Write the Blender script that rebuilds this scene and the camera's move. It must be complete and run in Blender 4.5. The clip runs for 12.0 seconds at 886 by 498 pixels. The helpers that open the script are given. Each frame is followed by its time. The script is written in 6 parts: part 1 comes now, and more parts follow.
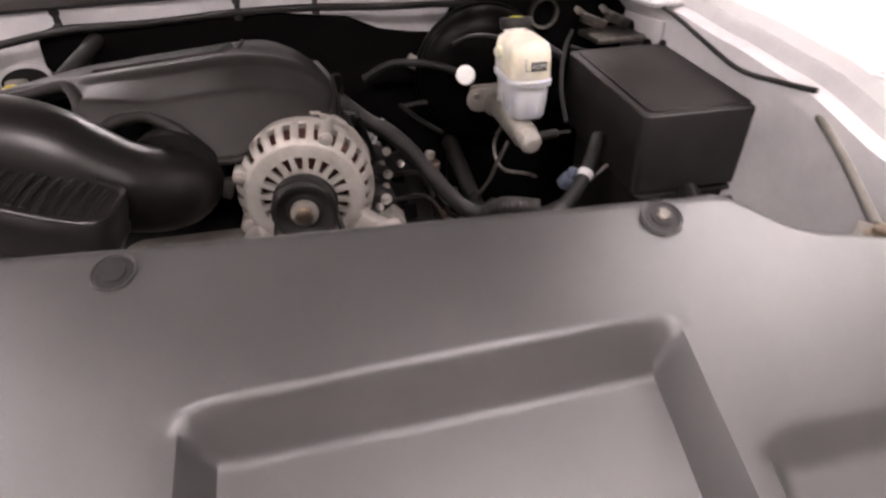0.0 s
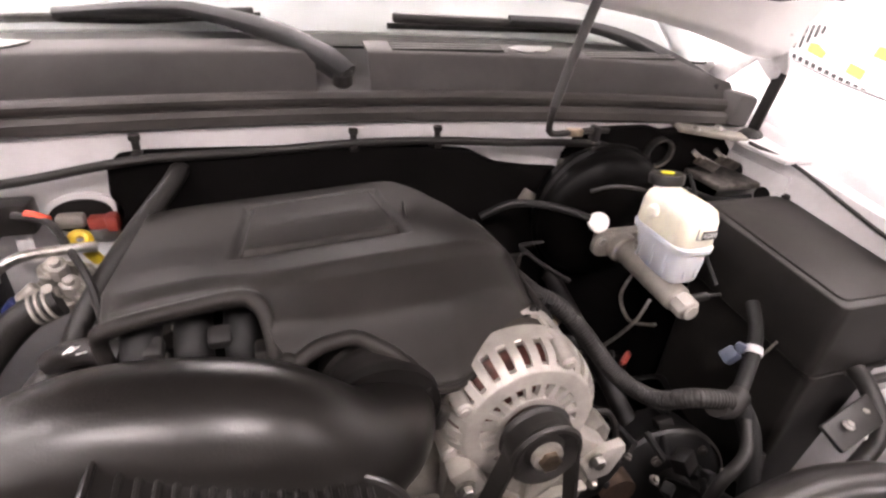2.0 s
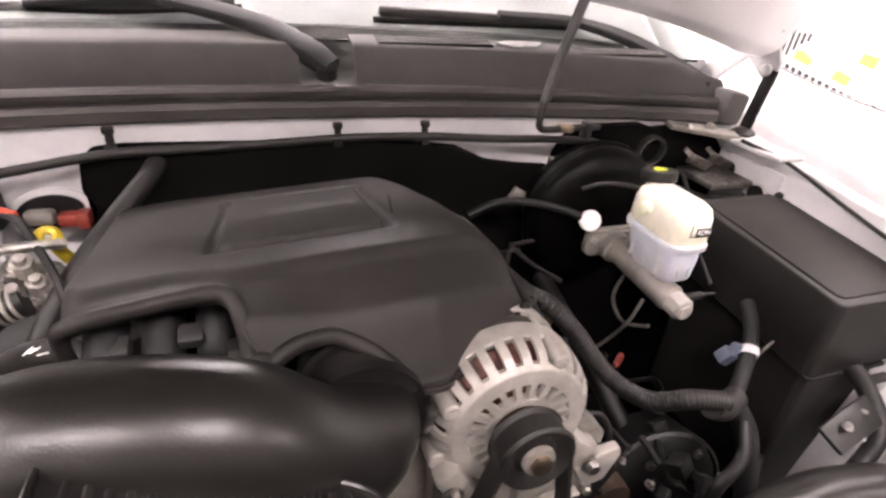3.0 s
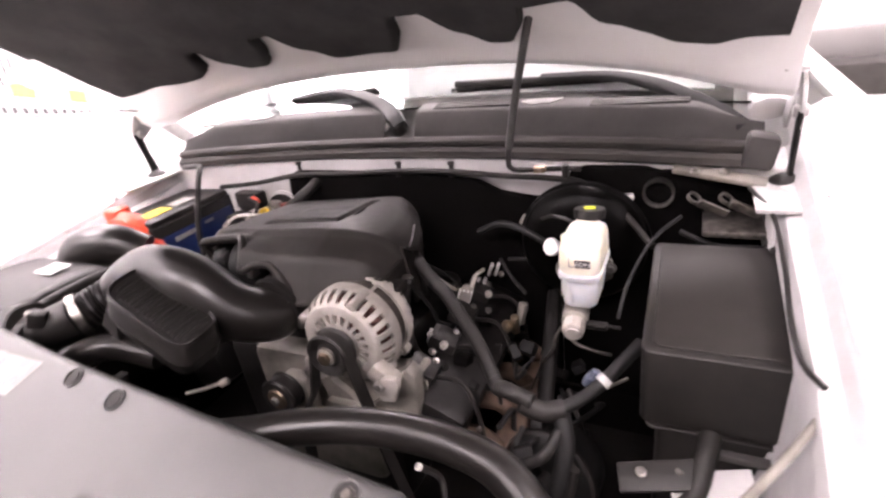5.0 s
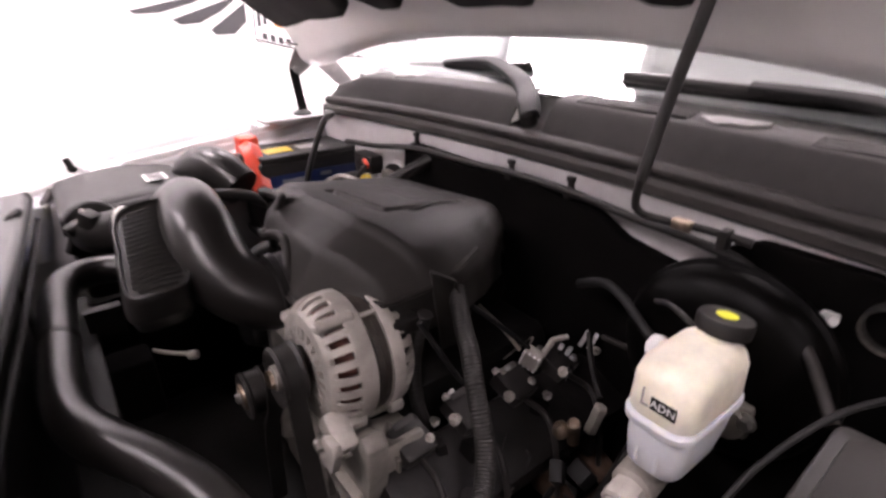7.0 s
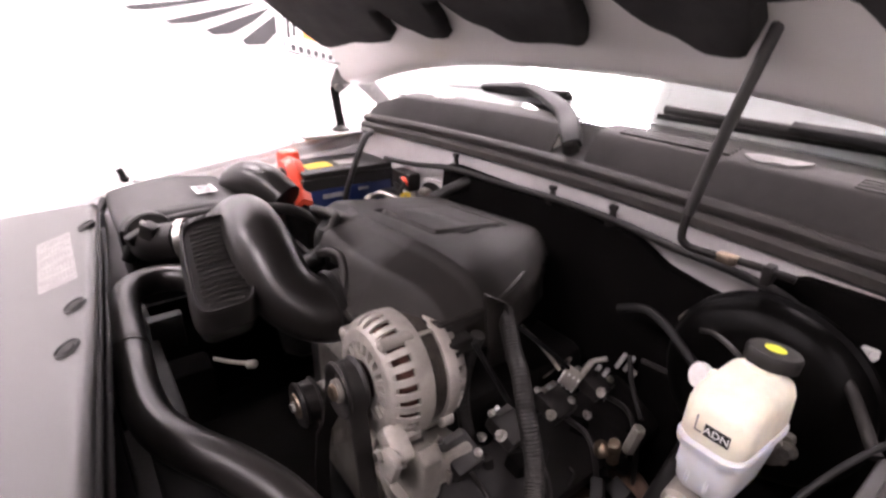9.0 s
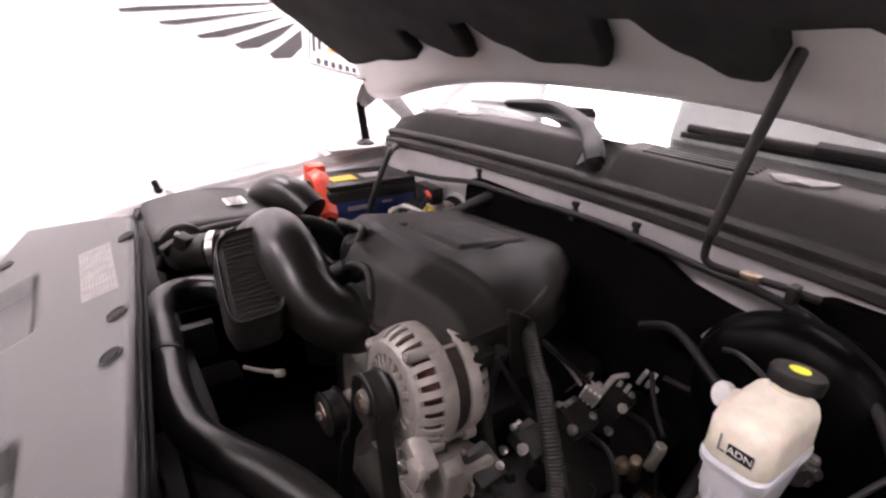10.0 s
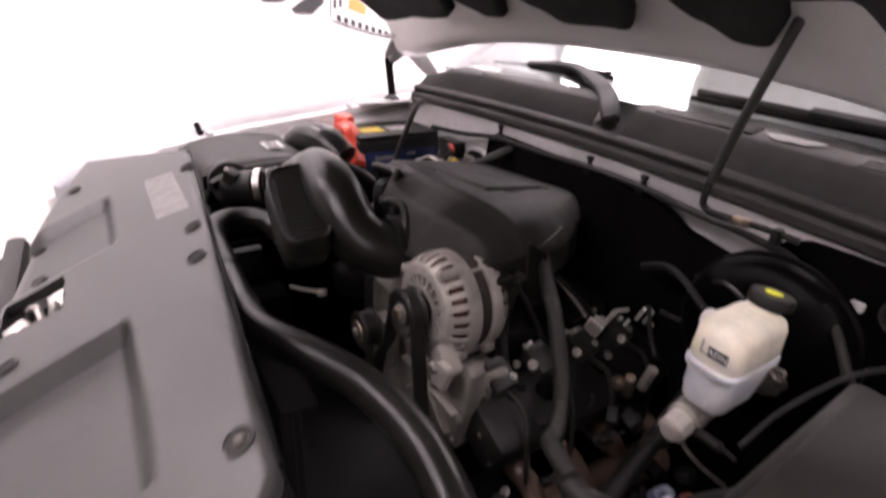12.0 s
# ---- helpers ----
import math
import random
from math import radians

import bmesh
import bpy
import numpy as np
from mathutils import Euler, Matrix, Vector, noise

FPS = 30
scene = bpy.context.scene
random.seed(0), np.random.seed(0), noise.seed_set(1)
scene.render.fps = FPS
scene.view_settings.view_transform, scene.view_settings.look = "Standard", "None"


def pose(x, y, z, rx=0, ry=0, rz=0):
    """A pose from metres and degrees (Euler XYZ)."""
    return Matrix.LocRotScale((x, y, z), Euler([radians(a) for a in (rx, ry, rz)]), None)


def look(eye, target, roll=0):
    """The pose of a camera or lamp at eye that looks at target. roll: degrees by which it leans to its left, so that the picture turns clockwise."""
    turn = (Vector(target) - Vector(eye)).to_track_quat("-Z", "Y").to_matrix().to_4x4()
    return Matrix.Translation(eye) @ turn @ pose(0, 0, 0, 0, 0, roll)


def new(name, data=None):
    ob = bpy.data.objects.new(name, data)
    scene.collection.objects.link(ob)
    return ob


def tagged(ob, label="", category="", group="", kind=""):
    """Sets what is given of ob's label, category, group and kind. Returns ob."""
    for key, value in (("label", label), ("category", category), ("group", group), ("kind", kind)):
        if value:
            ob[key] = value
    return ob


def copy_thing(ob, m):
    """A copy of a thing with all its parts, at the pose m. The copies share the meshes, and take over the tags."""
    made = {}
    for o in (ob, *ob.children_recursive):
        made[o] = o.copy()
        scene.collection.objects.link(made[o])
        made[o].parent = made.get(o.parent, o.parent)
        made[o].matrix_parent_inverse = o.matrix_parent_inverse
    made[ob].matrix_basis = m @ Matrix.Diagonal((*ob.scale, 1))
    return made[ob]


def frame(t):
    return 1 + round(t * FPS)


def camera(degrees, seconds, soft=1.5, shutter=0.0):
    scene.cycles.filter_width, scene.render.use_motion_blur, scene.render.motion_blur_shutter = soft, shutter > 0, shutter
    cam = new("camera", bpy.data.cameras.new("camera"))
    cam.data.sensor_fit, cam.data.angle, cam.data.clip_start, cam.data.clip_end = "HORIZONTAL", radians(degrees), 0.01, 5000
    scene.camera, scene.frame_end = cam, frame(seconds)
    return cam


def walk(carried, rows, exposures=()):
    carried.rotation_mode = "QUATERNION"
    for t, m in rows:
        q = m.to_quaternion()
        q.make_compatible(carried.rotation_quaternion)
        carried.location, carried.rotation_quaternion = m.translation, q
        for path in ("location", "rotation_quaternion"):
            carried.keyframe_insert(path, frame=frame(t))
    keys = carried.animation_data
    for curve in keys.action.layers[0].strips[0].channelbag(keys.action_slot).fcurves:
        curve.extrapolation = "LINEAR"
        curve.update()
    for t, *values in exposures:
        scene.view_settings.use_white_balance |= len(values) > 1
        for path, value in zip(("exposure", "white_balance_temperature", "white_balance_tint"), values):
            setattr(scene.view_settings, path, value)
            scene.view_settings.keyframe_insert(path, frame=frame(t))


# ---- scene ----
cam = camera(80.9, 12.0, 2.5, 0.5)
PATH = [
    (0, (0.179, 0.143, 1.347), (0.437, 1.781, 0.228), -2.5),
    (0.3, (0.184, 0.193, 1.359), (0.39, 1.856, 0.267), 0.7),
    (0.5, (0.144, 0.221, 1.392), (0.306, 1.914, 0.34), 3.5),
    (0.7, (0.071, 0.272, 1.398), (0.279, 2.013, 0.436), 1.7),
    (1, (-0.042, 0.335, 1.435), (0.282, 1.983, 0.349), -2.4),
    (1.5, (-0.133, 0.396, 1.453), (0.387, 2.055, 0.465), 0.9),
    (2, (-0.117, 0.42, 1.461), (0.457, 2.051, 0.455), 4.3),
    (2.5, (-0.125, 0.452, 1.432), (0.474, 2.07, 0.421), 4.6),
    (3, (-0.106, 0.432, 1.438), (0.502, 2.066, 0.458), 4.7),
    (3.5, (-0.032, 0.357, 1.461), (0.278, 2.089, 0.511), -2.3),
    (3.7, (0.043, 0.323, 1.473), (0.194, 2.061, 0.493), -6.7),
    (5.3, (0.692, 0.179, 1.532), (-0.279, 1.719, 0.704), -6.6),
    (5.5, (0.718, 0.225, 1.522), (-0.316, 1.741, 0.727), -5.0),
    (5.9, (0.734, 0.411, 1.499), (-0.576, 1.775, 0.85), 4.1),
    (6, (0.725, 0.431, 1.513), (-0.625, 1.754, 0.86), 4.2),
    (6.5, (0.687, 0.5, 1.494), (-0.781, 1.712, 0.879), 2.3),
    (7, (0.635, 0.551, 1.448), (-0.815, 1.655, 0.624), -0.2),
    (7.2, (0.617, 0.578, 1.406), (-0.823, 1.7, 0.59), -0.4),
    (8.8, (0.607, 0.52, 1.462), (-0.845, 1.576, 0.582), -0.3),
    (9, (0.619, 0.484, 1.483), (-0.859, 1.571, 0.687), 1.2),
    (9.5, (0.625, 0.471, 1.497), (-0.903, 1.515, 0.739), 0.6),
    (10, (0.624, 0.468, 1.497), (-0.906, 1.506, 0.734), 1.1),
    (10.5, (0.621, 0.465, 1.5), (-0.918, 1.488, 0.734), 0.7),
    (11, (0.625, 0.465, 1.5), (-0.92, 1.488, 0.746), 1.1),
    (11.5, (0.653, 0.438, 1.51), (-0.917, 1.441, 0.784), 1.1),
    (12, (0.699, 0.369, 1.488), (-0.794, 1.375, 0.617), 3.7),
]
EXPOSURE = [(0.0, 0.42, 6850, 24.5), (0.5, 0.48, 6850, 24.5), (1.0, 0.98, 6900, 24.5), (2.0, 1.06, 6900, 24.5), (3.7, 1.02, 6900, 25), (5.3, 1.0, 6750, 29),
            (5.7, 0.85, 6750, 29), (6.0, 0.74, 6720, 29), (6.4, 0.46, 6700, 29), (7.0, 0.14, 6700, 29), (8.9, 0.56, 6700, 29), (9.4, 0.30, 6700, 29), (10.5, 0.02, 6700, 29), (12.0, -0.25, 6700, 30)]
walk(cam, [(t, look(eye, target, roll)) for t, eye, target, roll in PATH], EXPOSURE)

# ---- light: a white showroom lit by added ceiling panels, all out of view ----
world = bpy.data.worlds.new("world")
scene.world = world
world.use_nodes = True
world.node_tree.nodes["Background"].inputs[0].default_value = (0.9, 0.93, 1.0, 1)
world.node_tree.nodes["Background"].inputs[1].default_value = 0.3


# ---- materials ----
def mat(name, color, rough=0.5, metal=0.0, grain=0.0, grain_scale=300.0, stain=0.0, stain_scale=8.0, stain_color=None,
        spec=0.5, coat=0.0, rough_var=0.1, transmission=0.0, sub=0.0, island=0.0):
    m = bpy.data.materials.new(name)
    m.use_nodes = True
    nt = m.node_tree
    b = nt.nodes["Principled BSDF"]
    b.inputs["Base Color"].default_value = (*color, 1)
    b.inputs["Roughness"].default_value = rough
    b.inputs["Metallic"].default_value = metal
    b.inputs["Specular IOR Level"].default_value = spec
    b.inputs["Coat Weight"].default_value = coat
    b.inputs["Coat Roughness"].default_value = 0.08
    b.inputs["Transmission Weight"].default_value = transmission
    if sub:
        b.inputs["Subsurface Weight"].default_value = sub
        b.inputs["Subsurface Radius"].default_value = (0.02, 0.015, 0.008)
        b.inputs["Subsurface Scale"].default_value = 0.5
    tc = nt.nodes.new("ShaderNodeTexCoord")
    if stain:
        n = nt.nodes.new("ShaderNodeTexNoise")
        n.inputs["Scale"].default_value = stain_scale
        n.inputs["Detail"].default_value = 8
        n.inputs["Roughness"].default_value = 0.65
        nt.links.new(tc.outputs["Object"], n.inputs["Vector"])
        r = nt.nodes.new("ShaderNodeValToRGB")
        r.color_ramp.elements[0].position, r.color_ramp.elements[1].position = 0.38, 0.66
        nt.links.new(n.outputs["Fac"], r.inputs["Fac"])
        mix = nt.nodes.new("ShaderNodeMix")
        mix.data_type = "RGBA"
        mix.inputs["A"].default_value = (*color, 1)
        sc = stain_color or tuple(min(1, c * (1 + stain)) for c in color)
        mix.inputs["B"].default_value = (*sc, 1)
        nt.links.new(r.outputs["Color"], mix.inputs["Factor"])
        nt.links.new(mix.outputs["Result"], b.inputs["Base Color"])
        mr = nt.nodes.new("ShaderNodeMapRange")
        mr.inputs["To Min"].default_value, mr.inputs["To Max"].default_value = max(0.02, rough - rough_var), min(1, rough + rough_var)
        nt.links.new(n.outputs["Fac"], mr.inputs["Value"])
        nt.links.new(mr.outputs["Result"], b.inputs["Roughness"])
    if grain:
        n2 = nt.nodes.new("ShaderNodeTexNoise")
        n2.inputs["Scale"].default_value = grain_scale
        n2.inputs["Detail"].default_value = 3
        nt.links.new(tc.outputs["Object"], n2.inputs["Vector"])
        bp = nt.nodes.new("ShaderNodeBump")
        bp.inputs["Strength"].default_value = grain
        bp.inputs["Distance"].default_value = 0.001
        nt.links.new(n2.outputs["Fac"], bp.inputs["Height"])
        nt.links.new(bp.outputs["Normal"], b.inputs["Normal"])
    return m


M_PANEL = mat("satin_grey_plastic", (0.040, 0.0388, 0.0382), 0.33, grain=0.25, grain_scale=900, stain=0.35, stain_scale=5, spec=0.6, rough_var=0.07)
M_COVER = mat("black_moulded_plastic", (0.0150, 0.0134, 0.0123), 0.42, grain=0.45, grain_scale=900, stain=0.55, stain_scale=9, spec=0.15, rough_var=0.08)
M_DUCT = mat("black_satin_plastic", (0.0085, 0.0074, 0.0068), 0.30, grain=0.2, grain_scale=500, stain=0.5, stain_scale=7, spec=0.40, rough_var=0.06)
M_BLACK = mat("black_plastic", (0.0100, 0.0089, 0.0082), 0.46, grain=0.35, grain_scale=700, stain=0.8, stain_scale=14, spec=0.3)
M_RUBBER = mat("black_rubber", (0.0095, 0.0085, 0.0078), 0.5, grain=0.35, grain_scale=400, stain=0.8, stain_scale=12, spec=0.30)
# Darker copy of the black rubber, with the bay's shade in its colour.
M_LOOM = mat("shade_darkened_black", (0.006, 0.0058, 0.0057), 0.6, grain=0.3, grain_scale=400, stain=0.6, stain_scale=15, spec=0.25)
M_BOOST = mat("gloss_black_steel", (0.0014, 0.0012, 0.0011), 0.36, grain=0.1, grain_scale=300, stain=0.4, stain_scale=14, spec=0.06)
# Grey of the scuttle tabs; on the vent slats it paints their highlights.
M_SLAT = mat("tab_grey_slat_highlight", (0.16, 0.155, 0.15), 0.5, stain=0.4, stain_scale=30)
M_RES = mat("dull_black_plastic", (0.0105, 0.0095, 0.0088), 0.30, grain=0.2, grain_scale=600, stain=0.5, stain_scale=12, spec=0.55, rough_var=0.06)
M_COWL = mat("dark_grey_cowl_plastic", (0.047, 0.0439, 0.0426), 0.60, grain=0.4, grain_scale=800, stain=0.45, stain_scale=6, spec=0.25)
M_SEAL = mat("weathered_rubber_seal", (0.025, 0.022, 0.0202), 0.6, grain=0.3, grain_scale=300, stain=0.9, stain_scale=7)
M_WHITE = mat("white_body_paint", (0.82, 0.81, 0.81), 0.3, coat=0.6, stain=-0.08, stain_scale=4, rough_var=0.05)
# Body white dimmed for the bay's shade; also used on small pale parts.
M_INNER = mat("dimmed_pale_paint", (0.52, 0.51, 0.512), 0.45, stain=-0.25, stain_scale=6, grain=0.1, grain_scale=200)
M_HINGE = mat("grey_painted_steel", (0.46, 0.45, 0.445), 0.45, stain=-0.3, stain_scale=25)
M_FELT = mat("black_felt_insulation", (0.026, 0.025, 0.025), 0.95, grain=1.0, grain_scale=450, stain=0.7, stain_scale=9, spec=0.15)
# Black mat, its colour lowered further for the shade deep in the bay.
M_MAT = mat("shade_deepened_mat_black", (0.0026, 0.0023, 0.0022), 0.9, grain=0.6, grain_scale=250, stain=0.5, stain_scale=8, spec=0.03)
M_ALU = mat("cast_aluminium", (0.43, 0.40, 0.365), 0.55, metal=0.5, grain=0.55, grain_scale=500, stain=-0.35, stain_scale=18)
M_STEEL = mat("zinc_plated_steel", (0.45, 0.43, 0.40), 0.36, metal=1.0, stain=-0.5, stain_scale=60)
M_DULL = mat("dull_dark_steel", (0.17, 0.155, 0.14), 0.48, metal=0.8, stain=-0.6, stain_scale=70)
M_BRASS = mat("aged_brass", (0.42, 0.33, 0.25), 0.4, metal=1.0, stain=-0.5, stain_scale=60)
M_COPPER = mat("copper_windings", (0.10, 0.032, 0.022), 0.5, metal=0.4, grain=0.9, grain_scale=200, stain=-0.7, stain_scale=80)
M_CREAM = mat("cream_plastic", (0.78, 0.73, 0.60), 0.42, sub=0.25, stain=-0.2, stain_scale=34)
M_MILKY = mat("milky_translucent_plastic", (0.50, 0.51, 0.53), 0.35, sub=0.3, stain=-0.15, stain_scale=25)
M_RED = mat("red_plastic", (0.75, 0.07, 0.03), 0.4, stain=-0.2, stain_scale=30)
M_YELLOW = mat("yellow_plastic", (0.52, 0.36, 0.02), 0.4, stain=-0.15, stain_scale=40)
M_LIME = mat("yellow_green_print", (0.72, 0.72, 0.03), 0.5)
M_BLUE = mat("blue_label", (0.008, 0.018, 0.075), 0.35, stain=0.3, stain_scale=30)
M_FADED = mat("faded_label_film", (0.21, 0.202, 0.196), 0.55, stain=0.5, stain_scale=60)
M_PAPER = mat("white_paper_label", (0.78, 0.77, 0.75), 0.6, stain=-0.12, stain_scale=40)
M_INK = mat("grey_print", (0.22, 0.21, 0.21), 0.7)
# Dark metal; also laid on flat as shade for holes, slots and recesses.
M_DARK = mat("dark_metal_and_hole_shade", (0.0055, 0.0049, 0.0046), 0.5, metal=0.0, grain=0.8, grain_scale=90, stain=0.9, stain_scale=15, spec=0.22)
M_RUST = mat("rusty_casting", (0.050, 0.031, 0.021), 0.75, metal=0.2, grain=0.9, grain_scale=150, stain=0.9, stain_scale=25)
M_CAST = mat("grey_cast_bracket", (0.27, 0.25, 0.222), 0.6, metal=0.45, grain=0.9, grain_scale=300, stain=-0.45, stain_scale=12)
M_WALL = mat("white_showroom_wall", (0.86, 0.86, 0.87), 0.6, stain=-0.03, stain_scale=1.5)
# Greys for the unseen walls and ceiling, chosen to cut bounce light.
M_FARWALL = mat("bounce_cutting_wall_grey", (0.42, 0.41, 0.40), 0.6, stain=-0.06, stain_scale=1.5)
M_CEIL = mat("bounce_cutting_ceiling_grey", (0.45, 0.44, 0.43), 0.8, stain=-0.06, stain_scale=1.0)
M_LAMINATE = mat("brown_grey_steel_laminations", (0.050, 0.041, 0.034), 0.55, metal=0.4, grain=0.6, grain_scale=400, stain=-0.4, stain_scale=40)
# Dark grey for clips, and for the shade painted in the pin recesses.
M_PIN = mat("clip_grey_pin_shade", (0.020, 0.019, 0.0185), 0.55, stain=0.3, stain_scale=40, spec=0.2)
M_WIPER = mat("matt_black_wiper", (0.0115, 0.0112, 0.0115), 0.5, grain=0.2, grain_scale=300, stain=0.6, stain_scale=20, spec=0.22)
M_DARKRED = mat("dark_red_plastic", (0.20, 0.03, 0.02), 0.5, stain=-0.3, stain_scale=40)
M_PLUG = mat("blue_grey_plug_plastic", (0.05, 0.06, 0.085), 0.5, stain=0.3, stain_scale=40)
M_FLOOR = mat("beige_floor_tile", (0.74, 0.705, 0.65), 0.35, stain=-0.15, stain_scale=2.0)
M_DECAL = mat("black_wall_decal", (0.06, 0.06, 0.065), 0.5)
M_ORANGE = mat("orange_wall_decal", (0.8, 0.36, 0.12), 0.5)
M_HOODROD = mat("black_rod_sleeve", (0.03, 0.029, 0.028), 0.5, stain=0.5, stain_scale=20)


def glass_mat():
    m = mat("windscreen_glass", (0.9, 0.95, 0.94), 0.02, transmission=1.0)
    m.node_tree.nodes["Principled BSDF"].inputs["IOR"].default_value = 1.5
    return m


M_GLASS = glass_mat()


# ---- building helpers ----
def thing(name, base, label, category, group="", kind=""):
    ob = new(name)
    ob.empty_display_size = 0.02
    ob.location = base
    tagged(ob, label, category, group, kind)
    ob["base"] = tuple(base)
    return ob


def root_of(ob):
    while ob.parent:
        ob = ob.parent
    return ob


def part(name, bm, material, parent, label="", smooth=40):
    """One mesh under a thing or a part; its vertices are given in world metres."""
    base = Vector(root_of(parent)["base"])
    for v in bm.verts:
        v.co -= base
    bmesh.ops.recalc_face_normals(bm, faces=bm.faces[:])
    me = bpy.data.meshes.new(name)
    if smooth:
        lim = radians(smooth)
        for f in bm.faces:
            f.smooth = True
        for e in bm.edges:
            if len(e.link_faces) == 2 and e.calc_face_angle(0) > lim:
                e.smooth = False
    bm.to_mesh(me)
    bm.free()
    me.materials.append(material)
    ob = new(name, me)
    ob.parent = parent
    if label:
        ob["label"] = label
    return ob


def solo(name, bm, material, label, category, kind="", group="", smooth=40, base=None):
    """A thing that is one mesh."""
    if base is None:
        lo = [min(v.co[i] for v in bm.verts) for i in range(3)]
        hi = [max(v.co[i] for v in bm.verts) for i in range(3)]
        base = ((lo[0] + hi[0]) / 2, (lo[1] + hi[1]) / 2, lo[2])
    foot = Vector(base)
    for v in bm.verts:
        v.co -= foot
    bmesh.ops.recalc_face_normals(bm, faces=bm.faces[:])
    lim = radians(smooth)
    for f in bm.faces:
        f.smooth = True
    for e in bm.edges:
        if len(e.link_faces) == 2 and e.calc_face_angle(0) > lim:
            e.smooth = False
    me = bpy.data.meshes.new(name)
    bm.to_mesh(me)
    bm.free()
    me.materials.append(material)
    ob = new(name, me)
    ob.location = foot
    ob["base"] = tuple(base)
    return tagged(ob, label, category, group, kind)


def join(*bms):
    out = bms[0]
    for b in bms[1:]:
        me = bpy.data.meshes.new("tmp")
        b.to_mesh(me)
        b.free()
        out.from_mesh(me)
        bpy.data.meshes.remove(me)
    return out


def box(cx, cy, cz, sx, sy, sz, bevel=0.004, m=None, seg=2):
    bm = bmesh.new()
    bmesh.ops.create_cube(bm, size=1, matrix=Matrix.Diagonal((sx, sy, sz, 1)))
    if bevel:
        bmesh.ops.bevel(bm, geom=bm.edges[:], offset=min(bevel, 0.45 * min(sx, sy, sz)), segments=seg, profile=0.5, affect="EDGES")
    bmesh.ops.transform(bm, matrix=Matrix.Translation((cx, cy, cz)) @ (m or Matrix()), verts=bm.verts)
    return bm


def frame_of(d):
    """Two unit vectors square to the direction d."""
    d = Vector(d).normalized()
    a = d.cross(Vector((0, 0, 1)))
    if a.length < 0.1:
        a = d.cross(Vector((0, 1, 0)))
    a.normalize()
    return a, a.cross(d).normalized()


def lathe(profile, origin, axis, seg=32, cap=True):
    """Rings of (along, radius) turned round the axis through origin."""
    bm = bmesh.new()
    d = Vector(axis).normalized()
    a, b = frame_of(d)
    o = Vector(origin)
    rings = []
    for s, r in profile:
        rings.append([bm.verts.new(o + d * s + (a * math.cos(t) + b * math.sin(t)) * max(r, 1e-5))
                      for t in (2 * math.pi * i / seg for i in range(seg))])
    for p, q in zip(rings, rings[1:]):
        for i in range(seg):
            bm.faces.new((p[i], p[(i + 1) % seg], q[(i + 1) % seg], q[i]))
    if cap:
        bm.faces.new(rings[0][::-1])
        bm.faces.new(rings[-1])
    return bm


def cyl(p, q, r, seg=20, bevel=0.0):
    p, q = Vector(p), Vector(q)
    n = (q - p).length
    bv = min(bevel, r * 0.5, n * 0.4)
    prof = [(0, r), (n, r)] if not bv else [(0, r - bv), (bv, r), (n - bv, r), (n, r - bv)]
    return lathe(prof, p, q - p, seg)


def smooth_path(pts, per=8):
    """Points of a Catmull-Rom curve through pts (3 numbers or more each)."""
    pts = [tuple(p) for p in pts]
    ext = [tuple(2 * a - b for a, b in zip(pts[0], pts[1]))] + pts + [tuple(2 * a - b for a, b in zip(pts[-1], pts[-2]))]
    out = []
    for i in range(1, len(ext) - 2):
        p0, p1, p2, p3 = ext[i - 1:i + 3]
        for k in range(per):
            t = k / per
            out.append(tuple(0.5 * (2 * b + (c - a) * t + (2 * a - 5 * b + 4 * c - d) * t * t + (3 * b - a - 3 * c + d) * t ** 3)
                             for a, b, c, d in zip(p0, p1, p2, p3)))
    out.append(pts[-1])
    return out


def tube(pts, radius, per=8, seg=14, cap=True, ribs=0.0, pitch=0.008, smooth=True):
    """A tube along a smooth curve. pts: (x, y, z) or (x, y, z, radius). ribs: depth of a corrugated hose's rings."""
    pts = [tuple(p) + ((radius,) if len(p) == 3 else ()) for p in pts]
    path = smooth_path(pts, per) if smooth else pts
    if ribs:
        dense, run = [], 0.0
        for p, q in zip(path, path[1:]):
            n = max(1, int((Vector(q[:3]) - Vector(p[:3])).length / (pitch / 4)))
            for k in range(n):
                dense.append(tuple(a + (b - a) * k / n for a, b in zip(p, q)))
        dense.append(path[-1])
        out = []
        for i, p in enumerate(dense):
            if i:
                run += (Vector(p[:3]) - Vector(dense[i - 1][:3])).length
            out.append((*p[:3], p[3] - ribs * (0.5 + 0.5 * math.cos(2 * math.pi * run / pitch))))
        path = out
    bm = bmesh.new()
    rings, a_prev = [], None
    for i, p in enumerate(path):
        d = Vector(path[min(i + 1, len(path) - 1)][:3]) - Vector(path[max(i - 1, 0)][:3])
        if d.length < 1e-9:
            d = Vector((0, 0, 1))
        d.normalize()
        if a_prev is None:
            a, _ = frame_of(d)
        else:
            a = a_prev - d * a_prev.dot(d)
            a.normalize()
        a_prev = a
        b = d.cross(a)
        rings.append([bm.verts.new(Vector(p[:3]) + (a * math.cos(t) + b * math.sin(t)) * p[3])
                      for t in (2 * math.pi * k / seg for k in range(seg))])
    for p, q in zip(rings, rings[1:]):
        for k in range(seg):
            bm.faces.new((p[k], p[(k + 1) % seg], q[(k + 1) % seg], q[k]))
    if cap:
        bm.faces.new(rings[0][::-1])
        bm.faces.new(rings[-1])
    return bm


